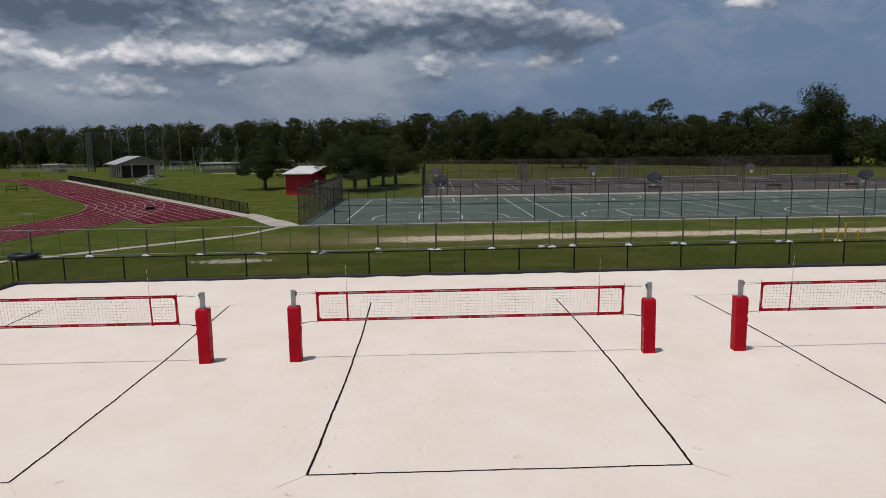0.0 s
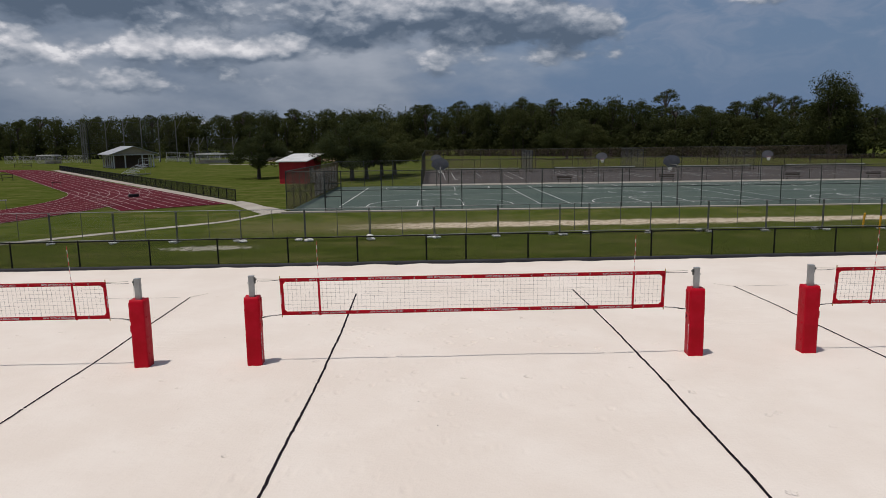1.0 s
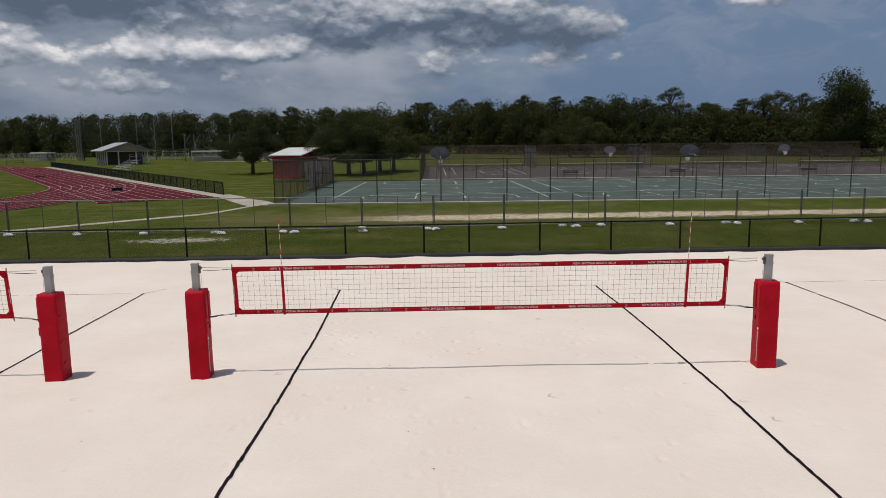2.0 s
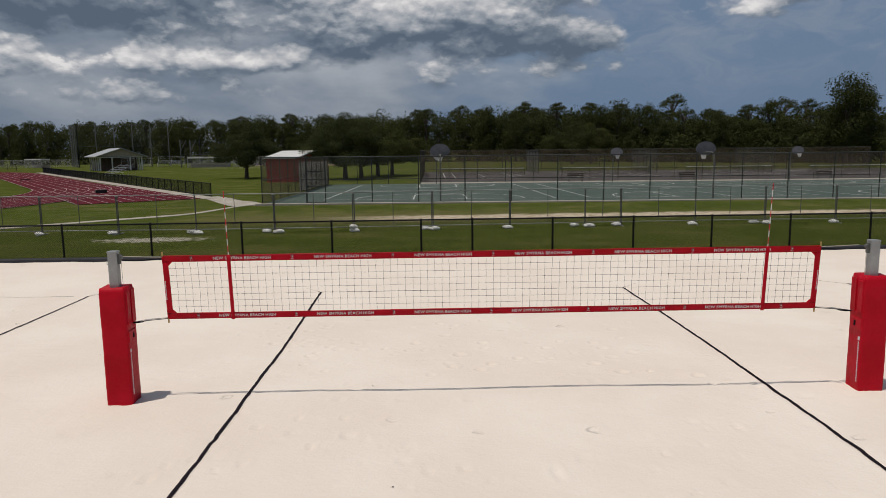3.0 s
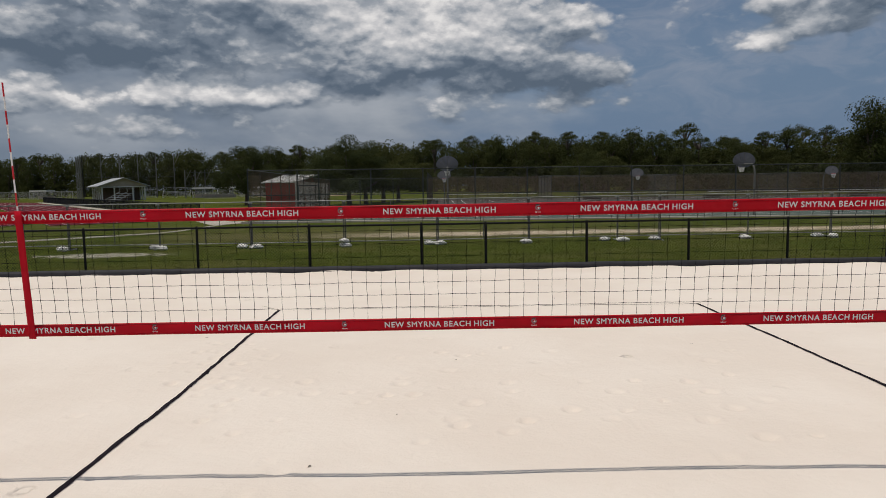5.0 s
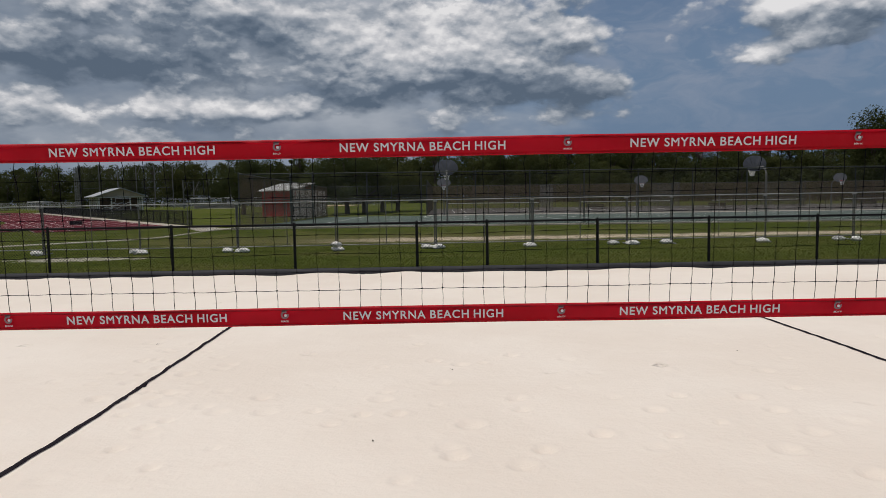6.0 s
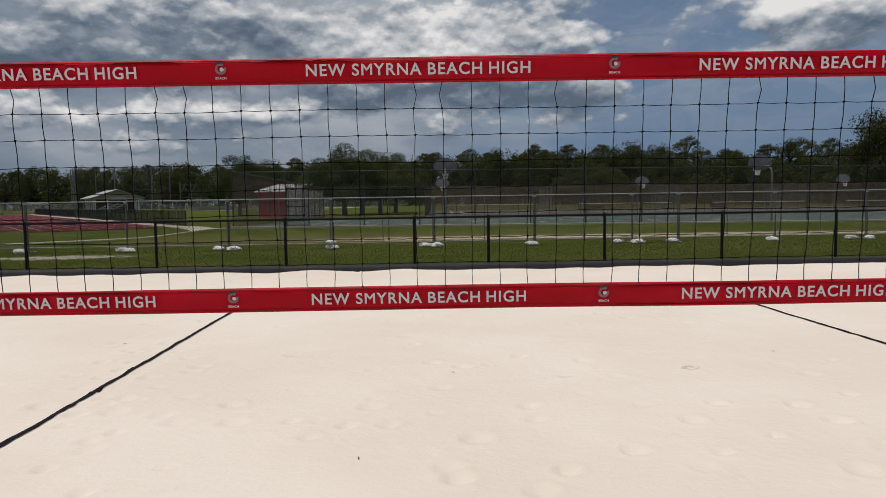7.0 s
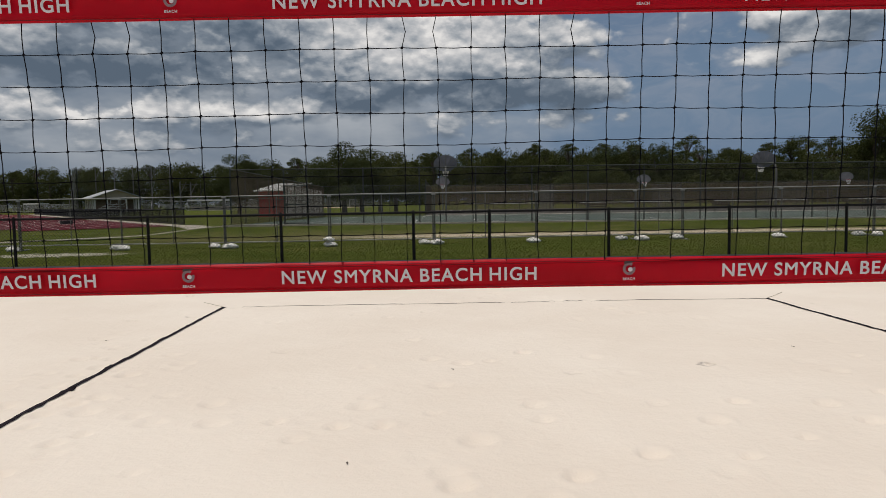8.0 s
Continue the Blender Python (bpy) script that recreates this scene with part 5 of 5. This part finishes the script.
def leaf_mesh(name, pts):
    me = bpy.data.meshes.new(name)
    k = len(pts) // 4
    me.vertices.add(len(pts))
    me.vertices.foreach_set("co", pts.astype(np.float32).ravel())
    me.loops.add(4 * k)
    me.loops.foreach_set("vertex_index", np.arange(4 * k, dtype=np.int32))
    me.polygons.add(k)
    me.polygons.foreach_set("loop_start", np.arange(0, 4 * k, 4, dtype=np.int32))
    me.materials.append(LEAF)
    me.update(calc_edges=True)
    return me


def oak_clumps(r, h, w):
    rows = []
    for _ in range(46):
        a, q = r.uniform(0, 6.28), math.sqrt(r.random())
        z = h * (0.28 + 0.7 * r.random() * (1 - 0.55 * q * q))
        rows.append((math.cos(a) * q * w, math.sin(a) * q * w, z, r.uniform(0.9, 1.7) * w / 5.5, r.uniform(0.7, 1.2) * w / 5.5))
    return rows


def pine_clumps(r, h, w):
    rows = []
    for _ in range(26):
        a, q = r.uniform(0, 6.28), math.sqrt(r.random())
        dome = math.sqrt(max(0.0, 1 - 0.85 * q * q))
        z = h * (0.74 + 0.23 * dome * r.uniform(0.55, 1.0))
        rows.append((math.cos(a) * q * w, math.sin(a) * q * w, z, r.uniform(0.6, 1.15), r.uniform(0.35, 0.7)))
    return rows


def tall_clumps(r, h, w):
    rows = []
    for _ in range(40):
        s = r.random()
        wide = w * (0.35 + 0.65 * math.sin(math.pi * min(1, 0.15 + 0.8 * (1 - s))))
        a, q = r.uniform(0, 6.28), math.sqrt(r.random())
        rows.append((math.cos(a) * q * wide, math.sin(a) * q * wide, h * (0.14 + 0.84 * s), r.uniform(0.9, 1.7), r.uniform(0.8, 1.5)))
    return rows


def make_tree(kind, h, w, seed, label, leaf=0.42, per=26):
    r = rng(seed)
    clumps = {"oak": oak_clumps, "pine": pine_clumps, "tall": tall_clumps}[kind](r, h, w)
    t = thing("tree", pose(0, 0, -300), label, "tree", "trees of the wood edge")
    g = Geo()
    base = 0.028 * h * (1.2 if kind == "oak" else 0.8)
    fork = h * {"oak": 0.25, "pine": 0.72, "tall": 0.5}[kind]
    g.tube([(0, 0, -0.2), (r.uniform(-0.1, 0.1), 0.05, fork * 0.5), (r.uniform(-0.2, 0.2), 0.1, fork)], [base * 1.3, base, base * 0.8], 7)
    for cx, cy, cz, _, _ in clumps[:9]:
        g.tube([(0, 0.1, fork * 0.95), (cx * 0.45, cy * 0.45, (fork + cz) / 2), (cx * 0.9, cy * 0.9, cz)], [base * 0.55, base * 0.35, base * 0.12], 5)
    part("trunk", g, BARK, t)
    part("crown", leaf_mesh("crown", leaf_cloud(clumps, leaf, per, seed)), LEAF, t)
    return t


def place(t, x, y, s, turn, sz=1.0):
    return copy_thing(t, pose(x, y, ground_z(x, y), 0, 0, turn) @ Matrix.Diagonal((s, s, s * sz, 1)))


OAKS = [make_tree("oak", 10.5, 5.8, s, "broad dark green oak with a low crown", 0.13, 250) for s in (31, 32)]
TALLS = [make_tree("tall", 14, 3.6, s, "tall dense dark green broadleaf tree", 0.175, 78) for s in (41, 42, 43, 44)]
PINES = [make_tree("pine", 17, 3.0, s, "slender pine with a flat clumped crown", 0.15, 110) for s in (51, 52, 53)]


def edge_at(s):
    """The line of the wood's edge, from the far west to the near east."""
    pts = [(-330, 330), (-260, 310), (-190, 292), (-130, 280), (-70, 268), (-30, 252), (10, 232), (38, 208), (62, 186), (80, 168), (98, 150), (150, 128), (230, 120)]
    k = s * (len(pts) - 1)
    i = min(int(k), len(pts) - 2)
    f = k - i
    return pts[i][0] * (1 - f) + pts[i + 1][0] * f, pts[i][1] * (1 - f) + pts[i + 1][1] * f


def plant():
    r = rng(77)
    for x, y, s, k in ((-28.6, 95, 0.78, 0), (-12.7, 85, 0.86, 1), (-10.9, 88, 0.78, 0), (-9.2, 95, 0.82, 1), (-7.3, 99, 0.8, 0), (35, 172, 1.05, 1), (41, 177, 1.0, 0)):
        place(OAKS[k], x, y, s, r.uniform(0, 360))
    for i in range(150):
        s = (i + r.random()) / 150
        x, y = edge_at(s)
        d = abs(r.gauss(0, 5))
        x, y = x + d * 0.4 + r.gauss(0, 2), y + d
        near = step(20, 90, x)
        shown = 0.16 < s < 0.86
        row = (r.choice(TALLS), x, y, r.uniform(0.9, 1.16) - r.uniform(0.2, 0.52) * near, r.uniform(0, 360), r.uniform(0.9, 1.12))
        if shown:
            place(*row)
        if r.random() < 0.5:
            row = (r.choice(PINES), x + r.uniform(-3, 6), y + r.uniform(2, 14), r.uniform(0.96, 1.2) - 0.24 * near, r.uniform(0, 360))
            if shown:
                place(*row)
    place(TALLS[0], 92.5, 149, 1.3, 20, 1.06)
    place(TALLS[2], 96, 152, 1.22, 120)
    place(TALLS[1], 93.2, 150, 1.27, 80)
    place(TALLS[3], 94.6, 150.5, 1.18, 200)
    place(PINES[1], 81, 232, 1.32, 40)
    place(PINES[0], 103, 200, 1.14, 200)
    for x, y, k, big in ((47.5, 199, 1, 1.12), (53, 196, 3, 1.22), (58.5, 193, 0, 1.14), (73, 184, 2, 1.0), (84, 172, 1, 1.08)):
        place(TALLS[k], x, y, big, 70 * x)
    for t in OAKS + TALLS + PINES:
        for o in (*t.children_recursive, t):
            bpy.data.objects.remove(o)
    # the wood behind its edge
    clumps = []
    for i in range(700):
        x, y = edge_at(r.uniform(0.1, 0.9))
        d = r.uniform(3, 30)
        x, y = x + d * 0.45 + r.gauss(0, 3), y + d
        near = step(20, 90, x)
        h = r.uniform(13.5, 18) - 6.0 * near
        for _ in range(11):
            clumps.append((x + r.gauss(0, 1.8), y + r.gauss(0, 1.8), h * r.uniform(0.25, 1.0), r.uniform(1.2, 2.4), r.uniform(1.0, 2.0)))
    for i in range(2400):
        x, y = edge_at(r.uniform(0.1, 0.9))
        clumps.append((x + r.gauss(0, 1), y + r.gauss(3, 4), r.uniform(0.4, 6.5), r.uniform(1.2, 2.4), r.uniform(0.8, 1.8)))
    tagged(new("far_woods", leaf_mesh("far_woods", leaf_cloud(clumps, 0.36, 10, 9))), "dense dark green wood with an uneven top", "woods", "", "stuff")


plant()

# ---------- things on the sand ----------
for k, cx in enumerate((0.0, -14.1, 14.0)):
    court_lines(cx, k + 1)


def hang(x):
    """The nets lean a little in the breeze."""
    return pose(x, 0, 1.7, 4.6) @ pose(0, 0, -1.7)


first = make_net(hang(-0.13))
for cx in (-14.2, 13.95):
    copy_thing(first, hang(cx))
first = make_antenna(hang(-4.02))
for x in (3.93, -10.17, -18.1, 10.05, 18.0):
    copy_thing(first, hang(x))
left_post = make_post(pose(-5.7, -0.04, -0.02, 0, 0, 3), 1)
right_post = make_post(pose(5.52, -0.04, -0.03, 0, 0, -2), -1)
copy_thing(left_post, pose(8.43, -0.04, -0.02, 0, 0, 1))
copy_thing(right_post, pose(-8.54, -0.04, -0.03, 0, 0, -3))
copy_thing(left_post, pose(-19.8, 0, 0, 0, 0, 2))
copy_thing(right_post, pose(19.6, 0, 0, 0, 0, 0))

# ---------- temporary fence, bags, bollards ----------
JOINTS = [-30.55, -26.85, -23.15, -19.45, -15.8, -12.15, -8.46, -4.75, -1.05, 2.64, 6.25, 8.0, 11.6, 15.0, 18.4, 21.7, 25.1, 28.5, 31.9, 35.3]


def bent(x):
    return 22.9 + 0.25 * math.sin(x * 0.17) + 0.02 * max(0, x)


PANELS = {}
for x0, x1 in zip(JOINTS, JOINTS[1:]):
    y0, y1 = bent(x0), bent(x1)
    m = pose(x0, y0, -0.04, 0, 0, math.degrees(math.atan2(y1 - y0, x1 - x0)))
    w = round(x1 - x0, 1)
    if w in PANELS:
        copy_thing(PANELS[w], m)
    else:
        PANELS[w] = make_panel(m, math.hypot(x1 - x0, y1 - y0), 1)
stand = None
r = rng(3)
for k, x in enumerate(JOINTS):
    m = pose(x, bent(x), -0.04)
    stand = copy_thing(stand, m) if stand else make_stand(m)
BAG_SPOTS = ((-26.9, 0), (-23.2, 0), (-19.6, 0), (-16.1, 0), (-12.35, 0.1), (-11.95, -0.25), (-8.85, 0), (-8.2, -0.3), (-4.7, -0.3), (-1.4, 0.05), (-0.95, -0.2),
             (2.5, -0.3), (5.75, 0.05), (6.4, -0.35), (7.8, 0), (11.4, -0.25), (14.5, 0.1), (14.95, -0.3), (18.2, -0.2), (21.3, 0.1), (21.8, -0.3), (25.0, -0.2), (28.4, -0.2))
for k, (x, dy) in enumerate(BAG_SPOTS):
    make_bag(x, bent(x) + dy, r.uniform(-28, 28), k)
make_bag(-4.75, bent(-4.75) - 0.25, 70, 0, 0.12, 10)


def make_bollard(x, y, h, lean):
    b = thing("bollard", pose(x, y, ground_z(x, y), lean * 0.4, lean, 0), "yellow painted steel bollard standing in grass", "bollard", "yellow bollards")
    g = Geo()
    g.tube([(0, 0, -0.1), (0, 0, h)], 0.06, 10)
    part("pipe", g, YELLOW, b)
    g = Geo()
    g.tube([(0, 0, h), (0, 0, h + 0.05)], [0.06, 0.02], 10)
    part("cap", g, YELLOW, b)


for row in ((24.4, 23.7, 0.85, 4), (24.9, 22.9, 0.75, 2), (26.5, 24.7, 0.95, -1), (26.4, 23.1, 0.7, -5)):
    make_bollard(*row)


def make_litter():
    spots = ((-2.0, 0.4), (-1.5, -3.0), (-1.1, -4.3), (-6.6, -3.1), (-1.35, 1.7), (2.7, 4.6), (-4.6, 5.6), (-0.7, 3.9), (1.4, 8.8), (4.1, 0.6), (-7.2, 2.4))
    r = rng(19)
    for x, y in spots:
        t = thing("dead_leaf", pose(x, y, sand_z(x, y) + 0.004, 0, 0, r.uniform(0, 360)), "small dry brown leaf lying on sand", "leaf", "scattered dry leaves")
        g = Geo()
        k = r.uniform(0.012, 0.022)
        g.v = [(-k, 0, 0), (0, -k * 0.5, k * 0.4), (k * 1.2, 0, 0.002), (0, k * 0.5, k * 0.5), (0, 0, 0.001)]
        g.f = [(0, 1, 4), (1, 2, 4), (2, 3, 4), (3, 0, 4)]
        part("blade", g, BROWN_WOOD, t)
        g = Geo()
        g.tube([(k * 1.1, 0, 0.002), (k * 1.9, k * 0.2, 0.004)], 0.0015, 4)
        part("stalk", g, BROWN_WOOD, t)


make_litter()


def make_grass():
    """Short tufts in the strip beyond the low fence."""
    gen = np.random.default_rng(4)
    k = 95000
    x = gen.uniform(-30, 36, k)
    y = 14.65 + 13 * gen.random(k) ** 1.4
    keep = ((x + 13.4) / 3.0) ** 2 + ((y - 20.5) / 1.2) ** 2 > gen.uniform(0.2, 1.4, k)
    x, y = x[keep], y[keep]
    k = len(x)
    a, h, w = gen.uniform(0, 6.28, k), gen.uniform(0.015, 0.045, k), gen.uniform(0.01, 0.026, k)
    h *= 1 + 0.8 * (y < 14.9)
    base = np.stack([x, y, np.full(k, -0.045)], 1)
    side = np.stack([np.cos(a) * w, np.sin(a) * w, np.zeros(k)], 1)
    tip = base + np.stack([gen.normal(0, 0.02, k), gen.normal(0, 0.02, k), h], 1)
    pts = np.stack([base - side, base + side, tip + side * 0.3, tip - side * 0.3], 1).reshape(-1, 3)
    me = leaf_mesh("grass", pts)
    set_material(me, BLADE)
    tagged(new("grass", me), "short green turf blades", "grass", "", "stuff")


make_grass()
